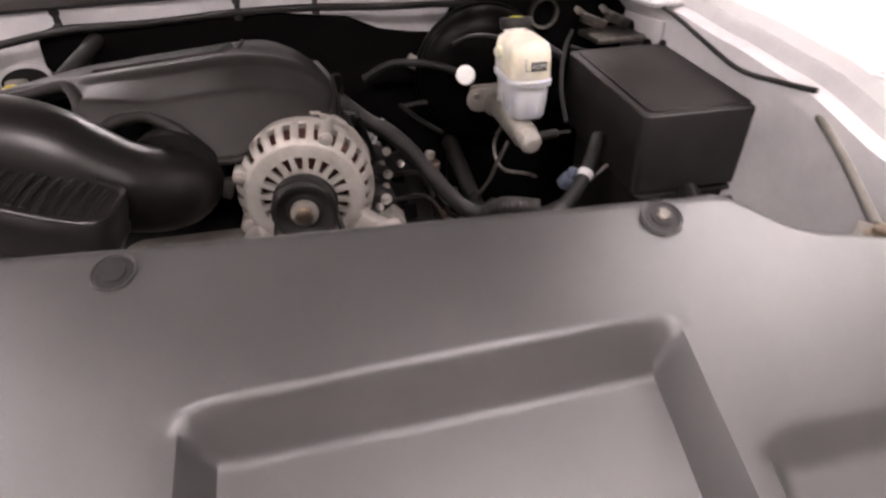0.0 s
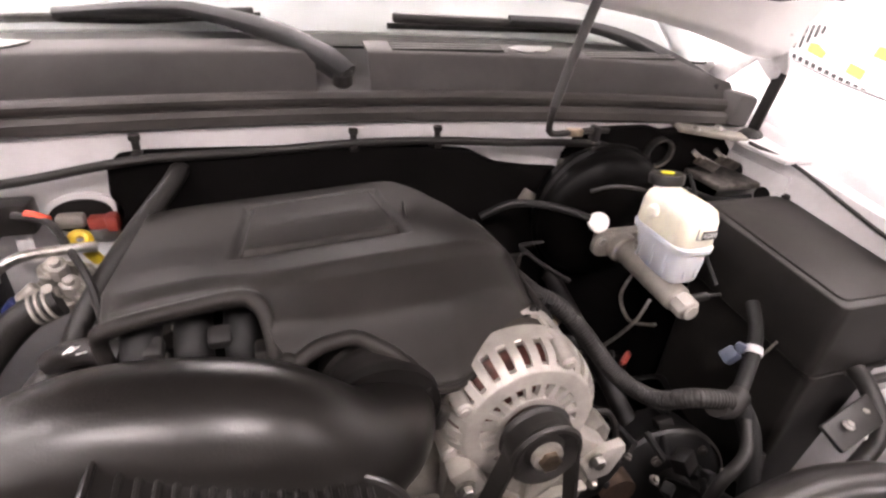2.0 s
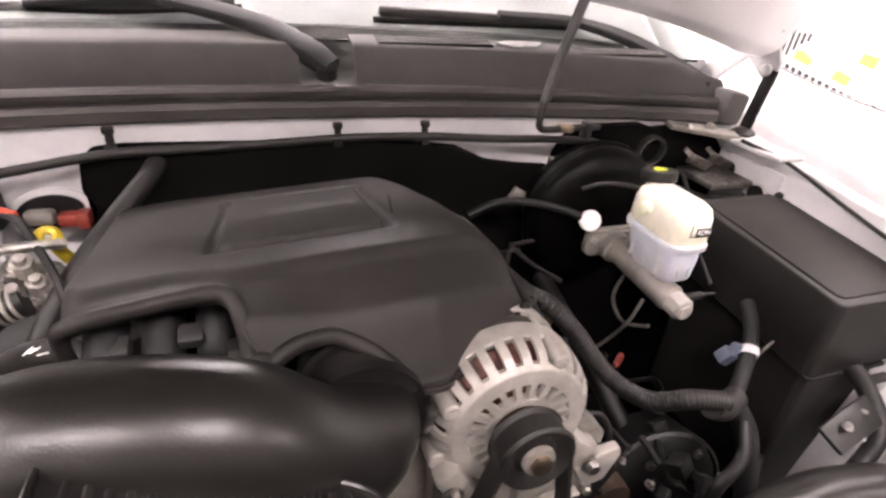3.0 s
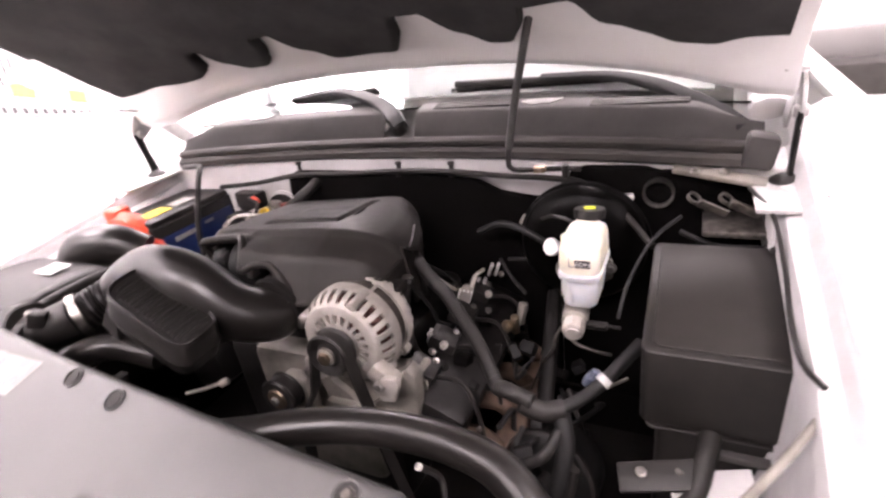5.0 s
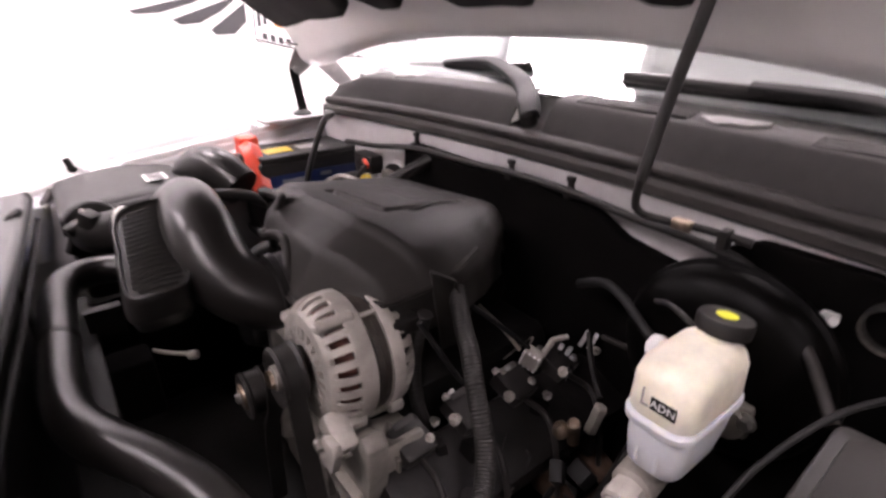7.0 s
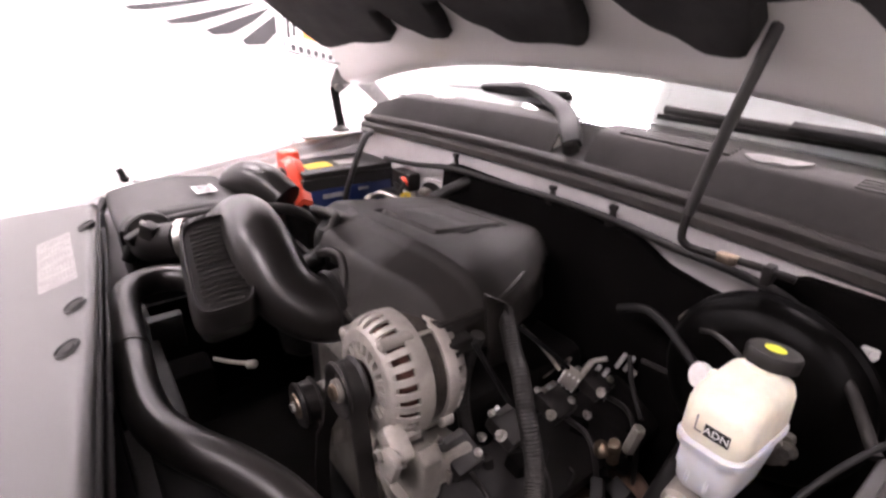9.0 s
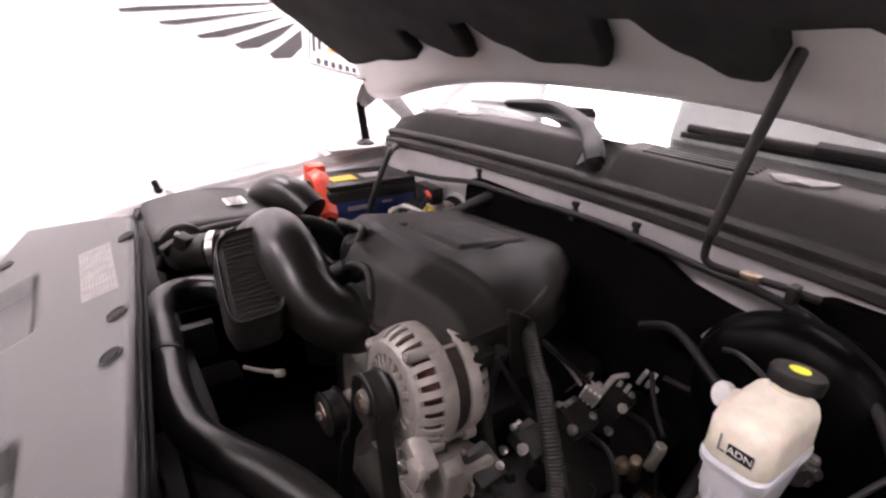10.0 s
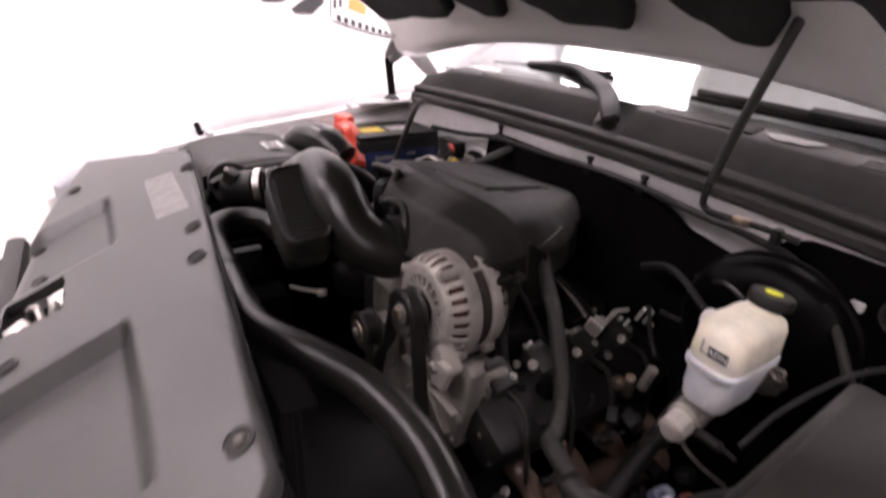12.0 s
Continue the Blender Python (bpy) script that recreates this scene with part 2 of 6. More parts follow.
def arm_strip(pts, up=(0, -0.5, 0.87), per=6):
    """A pressed bar along a smooth curve of (x, y, z, half width, half height), with rounded corners."""
    path = smooth_path(pts, per)
    bm = bmesh.new()
    rings = []
    for i, p in enumerate(path):
        d = (Vector(path[min(i + 1, len(path) - 1)][:3]) - Vector(path[max(i - 1, 0)][:3])).normalized()
        a = d.cross(Vector(up)).normalized()
        b = a.cross(d)
        w, h = p[3], p[4]
        rings.append([bm.verts.new(Vector(p[:3]) + a * w * q + b * h * r) for q, r in
                      ((1, -1), (1, 0.3), (0.8, 0.85), (0.5, 1), (-0.5, 1), (-0.8, 0.85), (-1, 0.3), (-1, -1))])
    for p, q in zip(rings, rings[1:]):
        for k in range(8):
            bm.faces.new((p[k], p[(k + 1) % 8], q[(k + 1) % 8], q[k]))
    bm.faces.new(rings[0][::-1])
    bm.faces.new(rings[-1])
    return bm


def sheet(nu, nv, f, thick=0.0, direction=None, keep=None):
    """A grid surface f(u, v), with a thickness towards `direction`; keep(u, v) says which cells there are."""
    bm = bmesh.new()
    g = [[bm.verts.new(f(i / nu, j / nv)) for j in range(nv + 1)] for i in range(nu + 1)]
    for i in range(nu):
        for j in range(nv):
            if keep is None or keep((i + 0.5) / nu, (j + 0.5) / nv):
                bm.faces.new((g[i][j], g[i + 1][j], g[i + 1][j + 1], g[i][j + 1]))
    loose = [v for v in bm.verts if not v.link_faces]
    bmesh.ops.delete(bm, geom=loose, context="VERTS")
    if thick:
        bm.normal_update()
        rim = [e for e in bm.edges if len(e.link_faces) == 1]
        top = list(bm.faces)
        low = {v: bm.verts.new(v.co + (Vector(direction) if direction else -v.normal) * thick) for v in list(bm.verts)}
        for fc in top:
            bm.faces.new([low[v] for v in reversed(fc.verts)])
        for e in rim:
            p, q = e.verts
            bm.faces.new((q, p, low[p], low[q]))
    return bm


def prism(outline, lift, depth, bevel=0.0, seg=2):
    """A polygon of (a, b) put into space by lift(a, b, h), from h = 0 to h = depth."""
    bm = bmesh.new()
    lo = [bm.verts.new(lift(a, b, 0)) for a, b in outline]
    hi = [bm.verts.new(lift(a, b, depth)) for a, b in outline]
    bm.faces.new(lo[::-1])
    bm.faces.new(hi)
    n = len(outline)
    for i in range(n):
        bm.faces.new((lo[i], lo[(i + 1) % n], hi[(i + 1) % n], hi[i]))
    bmesh.ops.recalc_face_normals(bm, faces=bm.faces[:])
    if bevel:
        bmesh.ops.bevel(bm, geom=bm.edges[:], offset=bevel, segments=seg, profile=0.5, affect="EDGES", clamp_overlap=True)
    return bm


def hexbolt(p, axis, r=0.008, h=0.006, washer=True):
    d = Vector(axis).normalized()
    bm = lathe([(0, r * 0.98), (h * 0.8, r * 0.98), (h, r * 0.8)], p, d, 6)
    if washer:
        bm = join(bm, lathe([(-0.002, r * 1.35), (0.0005, r * 1.35), (0.001, r * 1.2)], p, d, 20))
    return bm


def interp(x, table):
    if x <= table[0][0]:
        return table[0][1]
    for (a, va), (b, vb) in zip(table, table[1:]):
        if x <= b:
            t = (x - a) / (b - a)
            t = t * t * (3 - 2 * t) * 0.5 + t * 0.5
            return va + (vb - va) * t
    return table[-1][1]


def step(x, a, b):
    t = min(1, max(0, (x - a) / (b - a)))
    return t * t * (3 - 2 * t)


# ---- the showroom ----
ROOM = (-2.7, 13.0, -6.0, 9.0, 3.6)
solo("floor", box((ROOM[0] + ROOM[1]) / 2, (ROOM[2] + ROOM[3]) / 2, -0.05, ROOM[1] - ROOM[0], ROOM[3] - ROOM[2], 0.1, 0), M_FLOOR,
     "beige tiled showroom floor", "floor", "structure")
# Ceiling is out of view; its grey keeps bounce light out of the bay.
solo("ceiling", box((ROOM[0] + ROOM[1]) / 2, (ROOM[2] + ROOM[3]) / 2, ROOM[4] + 0.05, ROOM[1] - ROOM[0], ROOM[3] - ROOM[2], 0.1, 0), M_CEIL,
     "unseen ceiling, greyed to cut bounce light, with panel lights", "ceiling", "structure")
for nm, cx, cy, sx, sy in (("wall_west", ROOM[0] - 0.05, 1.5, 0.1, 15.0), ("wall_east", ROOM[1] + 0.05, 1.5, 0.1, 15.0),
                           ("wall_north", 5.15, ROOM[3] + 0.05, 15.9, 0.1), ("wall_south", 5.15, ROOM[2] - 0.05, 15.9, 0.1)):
    # East and south walls are unseen and greyed to cut bounce light.
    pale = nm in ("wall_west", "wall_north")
    solo(nm, box(cx, cy, ROOM[4] / 2, sx, sy, ROOM[4], 0), M_WALL if pale else M_FARWALL, "plain white showroom wall" if pale else "unseen plain wall, greyed to cut bounce light", "wall", "structure")


def emitter(name, strength, color=(1, 1, 1)):
    m = bpy.data.materials.new(name)
    m.use_nodes = True
    b = m.node_tree.nodes["Principled BSDF"]
    b.inputs["Base Color"].default_value = (0.9, 0.9, 0.9, 1)
    b.inputs["Emission Color"].default_value = (*color, 1)
    b.inputs["Emission Strength"].default_value = strength
    return m


LAMP_POWER = 30.0
M_LAMP = emitter("glowing_diffuser", LAMP_POWER, (1.0, 0.985, 0.97))
lamp_thing = thing("ceiling_light", (-1.7, -1.4, ROOM[4] - 0.06), "unseen ceiling panel light, placed to suit the bay's lighting", "light", "ceiling lights")
part("frame", box(-1.7, -1.4, ROOM[4] - 0.03, 1.3, 0.7, 0.06, 0.005), M_WALL, lamp_thing)
part("diffuser", box(-1.7, -1.4, ROOM[4] - 0.065, 1.2, 0.6, 0.012, 0), M_LAMP, lamp_thing, "glowing white diffuser")
# Unseen copies, each put where some part of the truck needed light.
for lx, ly in ((0.6, -1.3), (2.2, 0.6), (4.2, -2.4), (-2.0, 0.4), (-2.0, 2.0), (-2.0, 3.6), (-2.0, 5.2), (0.4, 3.4), (0.6, 6.6), (3.2, 6.6)):
    copy_thing(lamp_thing, pose(lx, ly, ROOM[4] - 0.06))


# ---- the truck's body ----
truck = thing("pickup_truck", (0, 1.0, 0), "white pickup truck with its bonnet propped open", "truck")
LIP = [(0.20, 0.99), (0.39, 1.06), (0.56, 1.125), (0.73, 1.170), (0.88, 1.190), (1.04, 1.210), (1.23, 1.235), (1.4, 1.25)]
LIP_LEFT = [(0.20, 1.0), (0.36, 1.055), (0.48, 1.100), (0.585, 1.118), (0.723, 1.139), (0.874, 1.156), (1.042, 1.177), (1.19, 1.199), (1.4, 1.225)]


def lip(y, side):
    return interp(y, LIP if side > 0 else LIP_LEFT)


def fender(side):
    prof = [(0.775, -0.03), (0.785, 0.0), (0.80, 0.008), (0.83, 0.026), (0.87, 0.030), (0.93, -0.004), (0.975, -0.09), (1.0, -0.2), (1.005, -0.5)]
    if side < 0:
        prof = [(0.775, -0.03), (0.785, -0.002), (0.80, 0.002), (0.812, 0.016), (0.84, 0.038), (0.87, 0.044), (0.93, 0.022), (0.975, -0.06), (1.0, -0.17), (1.005, -0.5)]
    n = len(prof) - 1

    def f(u, v):
        y = 0.22 + 1.16 * u
        k = v * n
        i = min(n - 1, int(k))
        t = k - i
        x = prof[i][0] + (prof[i + 1][0] - prof[i][0]) * t
        dz = prof[i][1] + (prof[i + 1][1] - prof[i][1]) * t
        return Vector((side * (x - 0.10 * max(0, 0.5 - y) ** 1.2), y, lip(y, side) + dz * (1 if side > 0 or dz < 0 else step(y, 0.40, 0.60) * 0.75 + 0.25)))
    return sheet(40, 32, f, 0.0)


def inner_fender(side):
    prof = [(0.786, -0.012), (0.775, -0.02), (0.765, -0.035), (0.745, -0.04), (0.738, -0.06), (0.735, -0.2), (0.70, -0.35), (0.66, -0.55)]
    n = len(prof) - 1

    def f(u, v):
        y = 0.30 + 1.0 * u
        k = v * n
        i = min(n - 1, int(k))
        t = k - i
        x = prof[i][0] + (prof[i + 1][0] - prof[i][0]) * t
        dz = prof[i][1] + (prof[i + 1][1] - prof[i][1]) * t
        return Vector((side * (x - 0.10 * max(0, 0.5 - y) ** 1.2), y, lip(y, side) + dz))
    return sheet(30, 28, f, 0.0)


for side, sname in ((-1, "fender"), (1, "fender")):
    part(sname, fender(side), M_WHITE, truck, "white painted front wing")
    # The wing's shade is put into its paint colour.
    part("inner_wing", inner_fender(side), M_INNER, truck, "inner wing panel, its pale paint dimmed for shade")


def bow(x):
    return -0.03 * (x / 0.78) ** 2


def strip(prof, x0, x1, n=48, thick=0.0, zend=None):
    """A profile of (y, z) drawn along the car's width."""
    m = len(prof) - 1

    def f(u, v):
        x = x0 + (x1 - x0) * u
        k = v * m
        i = min(m - 1, int(k))
        t = k - i
        y = prof[i][0] + (prof[i + 1][0] - prof[i][0]) * t
        z = prof[i][1] + (prof[i + 1][1] - prof[i][1]) * t
        return Vector((x, y + bow(x), z - 0.02 * (x / 0.78) ** 2 + (zend(x, v) if zend else 0)))
    return sheet(n, m * 2, f, thick)


# Bulkhead paint carries its shade in the colour as well.
part("firewall", strip([(1.212, 0.5), (1.212, 1.21), (1.215, 1.218), (1.222, 1.222), (1.25, 1.224)], -0.76, 0.76), M_INNER, truck, "bulkhead panel, its pale paint dimmed for shade")
cowl_seal = part("bonnet_seal", strip([(1.207, 1.217), (1.198, 1.223), (1.197, 1.236), (1.203, 1.243), (1.212, 1.244), (1.208, 1.249), (1.207, 1.256), (1.213, 1.262),
                           (1.223, 1.263), (1.23, 1.258)], -0.72, 0.72), M_SEAL, truck, "weathered dark rubber bonnet seal")


def cowl_end(x, v):
    return -0.055 * step(abs(x), 0.60, 0.74) * v


def cowl_z(x, y):
    """Height of the scuttle's flat top."""
    return 1.315 + (y - bow(x) - 1.256) * 0.16 - 0.02 * (x / 0.78) ** 2


COWL = [(1.222, 1.256), (1.228, 1.275), (1.25, 1.31), (1.256, 1.315), (1.285, 1.3196), (1.302, 1.322)]
part("cowl_panel", strip(COWL, -0.72, -0.05, 40, 0.004, cowl_end), M_COWL, truck, "dark grey plastic scuttle panel")
part("cowl_panel", strip(COWL, 0.03, 0.72, 40, 0.004, cowl_end), M_COWL, truck, "dark grey plastic scuttle panel")
part("cowl_well", strip([(1.224, 1.25), (1.25, 1.262), (1.30, 1.275), (1.33, 1.31)], -0.07, 0.05, 8), M_COWL, truck)
part("windscreen", strip([(1.300, 1.314), (1.34, 1.336), (1.45, 1.405), (1.62, 1.52), (1.85, 1.68)], -0.70, 0.70, 32, 0.005), M_GLASS, truck, "windscreen glass")
# Added pale sheet: puts the glass's bright ceiling reflection into colour.
part("glare_sheet", strip([(1.345, 1.327), (1.45, 1.388), (1.62, 1.500), (1.84, 1.655)], -0.64, 0.64, 8, 0.004), M_INNER, truck, "added pale sheet standing in for the windscreen's bright reflection")
part("dashboard", strip([(1.42, 1.26), (1.50, 1.30), (1.75, 1.36), (2.1, 1.36), (2.2, 1.1)], -0.68, 0.68, 12), M_COWL, truck, "dark grey dashboard")
part("cab_roof", strip([(1.85, 1.69), (2.0, 1.78), (2.5, 1.86), (3.4, 1.86), (3.6, 1.7), (3.65, 1.1)], -0.66, 0.66, 16, 0.01), M_WHITE, truck)
for side in (-1, 1):
    part("windscreen_pillar", tube([(side * 0.735, 1.33, 1.27), (side * 0.725, 1.45, 1.37), (side * 0.70, 1.85, 1.67), (side * 0.68, 2.0, 1.77)], 0.035, 6, 10), M_WHITE, truck)
    part("cab_side", join(box(side * 0.93, 2.45, 0.85, 0.07, 2.3, 0.75, 0.04), box(side * 0.90, 2.45, 1.225, 0.05, 2.3, 0.03, 0.01)), M_WHITE, truck, "white painted doors")
    part("side_glass", prism([(2.15, 1.24), (2.25, 1.70), (3.45, 1.72), (3.58, 1.24)], lambda a, b, h: Vector((side * (0.88 - 0.45 * (b - 1.24) - h), a, b)), 0.006), M_GLASS, truck, "side window glass")
    part("bed_side", box(side * 0.93, 4.65, 0.93, 0.08, 2.0, 0.60, 0.03), M_WHITE, truck, "white painted load bed side")

part("bed_floor", box(0, 4.65, 0.72, 1.80, 2.0, 0.05, 0.01), M_COWL, truck, "dark load bed floor")
part("tailgate", box(0, 5.66, 0.93, 1.86, 0.06, 0.60, 0.02), M_WHITE, truck)
part("cab_back", box(0, 3.62, 1.15, 1.80, 0.06, 1.05, 0.03), M_WHITE, truck)
part("front_bumper", sheet(24, 10, lambda u, v: Vector((-1.0 + 2.0 * u, -0.02 + 0.16 * abs(2 * u - 1) ** 3 - 0.05 * math.sin(math.pi * v), 0.42 + 0.26 * v)), 0.03, (0, 1, 0)), M_WHITE, truck, "white front bumper")
grille = part("grille", box(0, 0.16, 0.83, 1.30, 0.04, 0.28, 0.015), M_BLACK, truck, "black front grille")
for k in range(4):
    part("grille_bar", box(0, 0.136, 0.73 + 0.066 * k, 1.24, 0.02, 0.018, 0.005), M_COWL, grille)

# bonnet: inner skin, felt pad, edge
HOOD_Y, HOOD_Z, HOOD_A = 1.225, 1.362, radians(36)


def hood_at(x, s, off=0.0):
    crown = 0.045 * (1 - (abs(x) / 0.80) ** 2.2)
    y = HOOD_Y - 0.05 * (x / 0.8) ** 2 - s * math.cos(HOOD_A) + off * math.sin(HOOD_A) * -1
    z = HOOD_Z + s * math.sin(HOOD_A) + crown - 0.055 * (min(abs(x), 0.70) / 0.72) ** 3 * (1 - step(s, 0.0, 0.12)) - off * math.cos(HOOD_A)
    return Vector((x, y, z))


def hood_skin(u, v):
    s = -0.0 + 1.22 * (v ** 1.4)
    x = -0.775 + 1.525 * u
    bead = 0.012 * math.exp(-((s - 0.035) / 0.02) ** 2)
    return hood_at(x, s, bead - 0.006)


bonnet = part("bonnet", sheet(60, 50, hood_skin, 0.03, (0, math.sin(HOOD_A), math.cos(HOOD_A))), M_WHITE, truck, "white painted bonnet, propped open")
PAD = [(-0.72, 0.085), (-0.60, 0.09), (-0.46, 0.085), (-0.415, 0.105), (-0.39, 0.195), (-0.36, 0.20), (-0.33, 0.13), (-0.29, 0.09), (-0.245, 0.09),
       (-0.22, 0.13), (-0.20, 0.205), (-0.15, 0.21), (-0.11, 0.13), (-0.06, 0.09), (0.075, 0.085), (0.10, 0.12), (0.12, 0.21), (0.185, 0.215),
       (0.23, 0.14), (0.28, 0.095), (0.315, 0.09), (0.34, 0.13), (0.355, 0.205), (0.435, 0.21), (0.48, 0.14), (0.53, 0.105), (0.58, 0.08), (0.63, 0.075), (0.68, 0.09), (0.72, 0.10)]


def pad_surface(u, v):
    x = -0.72 + 1.44 * u
    s0 = interp(x, PAD)
    s0 += 0.018 * (1 - step(s0, 0.11, 0.17))
    s = s0 + (1.12 - s0) * v ** 1.3
    puff = 0.014 * min(1, v * 25) * min(1, (1 - v) * 20) + 0.002 * math.sin(x * 40) * math.sin(s * 37)
    return hood_at(x, s, 0.012 + puff)


part("insulation_pad", sheet(150, 36, pad_surface, 0.012, (0, math.sin(HOOD_A), math.cos(HOOD_A))), M_FELT, bonnet, "black felt heat shield")


# wheels under the truck
for side in (-1, 1):
    for wy in (0.75, 4.2):
        wheel = part("wheel", lathe([(-0.12, 0.30), (-0.12, 0.37), (-0.09, 0.40), (0.09, 0.40), (0.12, 0.37), (0.12, 0.30)], (side * 0.86, wy, 0.40), (1, 0, 0), 40), M_RUBBER, truck)
        part("rim", lathe([(-0.10, 0.29), (0.05, 0.29), (0.06, 0.20), (0.07, 0.05)], (side * 0.86, wy, 0.40), (side, 0, 0), 32), M_STEEL, wheel)
part("chassis", box(0, 2.4, 0.50, 1.3, 4.4, 0.10, 0.02), M_DARK, truck)


# ---- radiator cover panel ----
def panel_z(x, y):
    z = 1.169 + 0.449 * (y - 0.46) + 0.05 * x * step(x, -0.6, 0.2)
    for a, b, deep in ((0.060, 0.335, 0.030), (-0.41, -0.20, 0.020)):
        z -= deep * step(x, a, a + 0.020) * (1 - step(x, b, b + 0.014)) * (1 - step(y, 0.336, 0.353))
    z -= 0.016 * step(x, 0.362, 0.375) * (1 - step(y, 0.268, 0.288))
    return z


def panel_rear(x):
    if x < -0.44:
        return 0.506 - (-0.44 - x) * 0.70
    if x > 0.41:
        return 0.430 - 0.034 * step(x, 0.41, 0.46) - max(0, x - 0.45) * 0.28
    return 0.464 - 0.085 * x


def panel_front(x):
    return 0.165 + 0.27 * x * x


def panel_surface(u, v):
    x = -0.70 + 1.40 * u
    y0, y1 = panel_front(x), panel_rear(x)
    y = y0 + (y1 - y0) * v
    edge = 0.010 * max(0, 1 - (y1 - y) / 0.012) ** 2 + 0.02 * max(0, 1 - (y - y0) / 0.03) ** 2
    return Vector((x, y, panel_z(x, y) - edge))


def panel_keep(u, v):
    p = panel_surface(u, v)
    return not (-0.165 < p.x < -0.062 - 0.2 * (0.275 - p.y) and 0.195 < p.y < 0.275)


radiator_cover = thing("radiator_cover", (0, 0.32, 1.03), "satin grey plastic radiator cover with push pins", "engine cover")
part("shield", sheet(200, 90, panel_surface, 0.012, (0, 0.2, -1), panel_keep), M_PANEL, radiator_cover)
part("edge_strip", tube([(x, panel_rear(x) + 0.002, panel_z(x, panel_rear(x)) - 0.019) for x in (-0.44, -0.3, -0.15, 0.0, 0.15, 0.3, 0.40)], 0.0042, 6, 10), M_LOOM, radiator_cover,
     "black rubber edging strip")
part("edge_strip", tube([(x, panel_rear(x) + 0.004, panel_z(x, panel_rear(x)) - 0.050) for x in (-0.43, -0.3, -0.15, 0.0, 0.15, 0.3, 0.39)], 0.0045, 6, 10), M_LOOM, radiator_cover,
     "black rubber sealing bead")
PN = Vector((0, -0.41, 0.912)).normalized()
for px, py, big in ((0.369, 0.411, 1), (0.017, 0.438, 0), (-0.082, 0.450, 0), (-0.341, 0.482, 0), (-0.53, 0.292, 0), (-0.242, 0.234, 0), (-0.368, 0.228, 0), (0.016, 0.216, 0),
                    (0.53, 0.30, 0)):
    p = Vector((px, py, panel_z(px, py)))
    pin = part("push_pin", lathe([(-0.004, 0.012), (0.0015, 0.0140), (0.0028, 0.0135), (0.0026, 0.0128), (0.0008, 0.0124)], p, PN, 28), M_PANEL, radiator_cover)
    # No recess is cut; a dark disc carries its shade.
    part("pin_recess_shade", lathe([(0.0006, 0.0124), (0.0011, 0.0120), (0.0010, 0.0075), (0.0022, 0.0070), (0.0022, 0.0)], p, PN, 24), M_PIN, pin, "dark disc painting the shade in the pin's recess")
    if big:
        part("bolt", hexbolt(p + PN * 0.001 + Vector((0.001, 0.001, 0)), PN, 0.0052, 0.004, True), M_DULL, pin, "steel bolt in the recess")


def on_panel(x, y, h=0.0008):
    return Vector((x, y, panel_z(x, y))) + PN * h


def decal(x0, x1, y0, y1, skew=0.0, h=0.0008, n=6):
    return sheet(n, n, lambda u, v: on_panel(x0 + (x1 - x0) * u + skew * v, y0 + (y1 - y0) * v, h))


label = solo("warning_label", decal(-0.380, -0.183, 0.410, 0.458, 0.02), M_FADED, "faded white printed label stuck on the radiator cover", "label")
for k in range(9):
    yy = 0.415 + 0.0046 * k
    for j in range(5):
        a = -0.373 + 0.037 * j + 0.02 * (yy - 0.412) / 0.05
        line_bm = decal(a, a + 0.030 - 0.006 * ((k * 3 + j) % 3), yy, yy + 0.0014, 0, 0.0014, 2)
        for v in line_bm.verts:
            v.co -= Vector(label["base"])
        me = bpy.data.meshes.new("print_line")
        line_bm.to_mesh(me)
        line_bm.free()
        me.materials.append(M_INK)
        ob = new("print_line", me)
        ob.parent = label

latch = thing("hood_latch", (-0.11, 0.235, 0.99), "steel bonnet latch under the cover's opening", "latch")
part("bracket", box(-0.11, 0.235, 1.03, 0.12, 0.09, 0.006, 0.002), M_DARK, latch)
part("hook", tube([(-0.13, 0.225, 1.035), (-0.125, 0.23, 1.058), (-0.11, 0.24, 1.066), (-0.095, 0.245, 1.055)], 0.005, 6, 8), M_STEEL, latch, "bright steel hook")
part("spring", tube([(-0.15 + 0.0022 * k, 0.255 + 0.006 * math.sin(k * 1.5), 1.046 + 0.006 * math.cos(k * 1.5)) for k in range(34)], 0.0014, 2, 6), M_STEEL, latch)
part("plate", box(-0.085, 0.22, 1.045, 0.03, 0.03, 0.02, 0.003, pose(0, 0, 0, 20, 10, 30)), M_STEEL, latch)

# ---- engine cover ----
FRONT = [(-0.285, 0.850, 1.138), (-0.268, 0.835, 1.158), (-0.20, 0.838, 1.168), (-0.152, 0.828, 1.178), (-0.137, 0.803, 1.158), (-0.125, 0.772, 1.133), (-0.10, 0.760, 1.146),
         (-0.066, 0.757, 1.148), (-0.03, 0.757, 1.130), (0.0, 0.757, 1.096), (0.03, 0.772, 1.096), (0.07, 0.80, 1.105), (0.12, 0.84, 1.118), (0.155, 0.88, 1.122), (0.19, 0.92, 1.122)]


def line(x, table):
    if x <= table[0][0]:
        return table[0][1]
    for (a, va), (b, vb) in zip(table, table[1:]):
        if x <= b:
            return va + (vb - va) * (x - a) / (b - a)
    return table[-1][1]


FRONT_Y = [(a, b) for a, b, c in FRONT]
FRONT_Z = [(a, c) for a, b, c in FRONT]
RIGHT = [(0.76, 0.150), (0.90, 0.150), (0.95, 0.142), (1.0, 0.126), (1.06, 0.098), (1.135, 0.05)]


def plateau(x, y):
    return 1.186 + 0.08 * min(x, 0.01) - 0.13 * (y - 0.91) - 2.4 * max(0, x - 0.025) ** 2 - 1.0 * max(0, -0.22 - x) ** 2


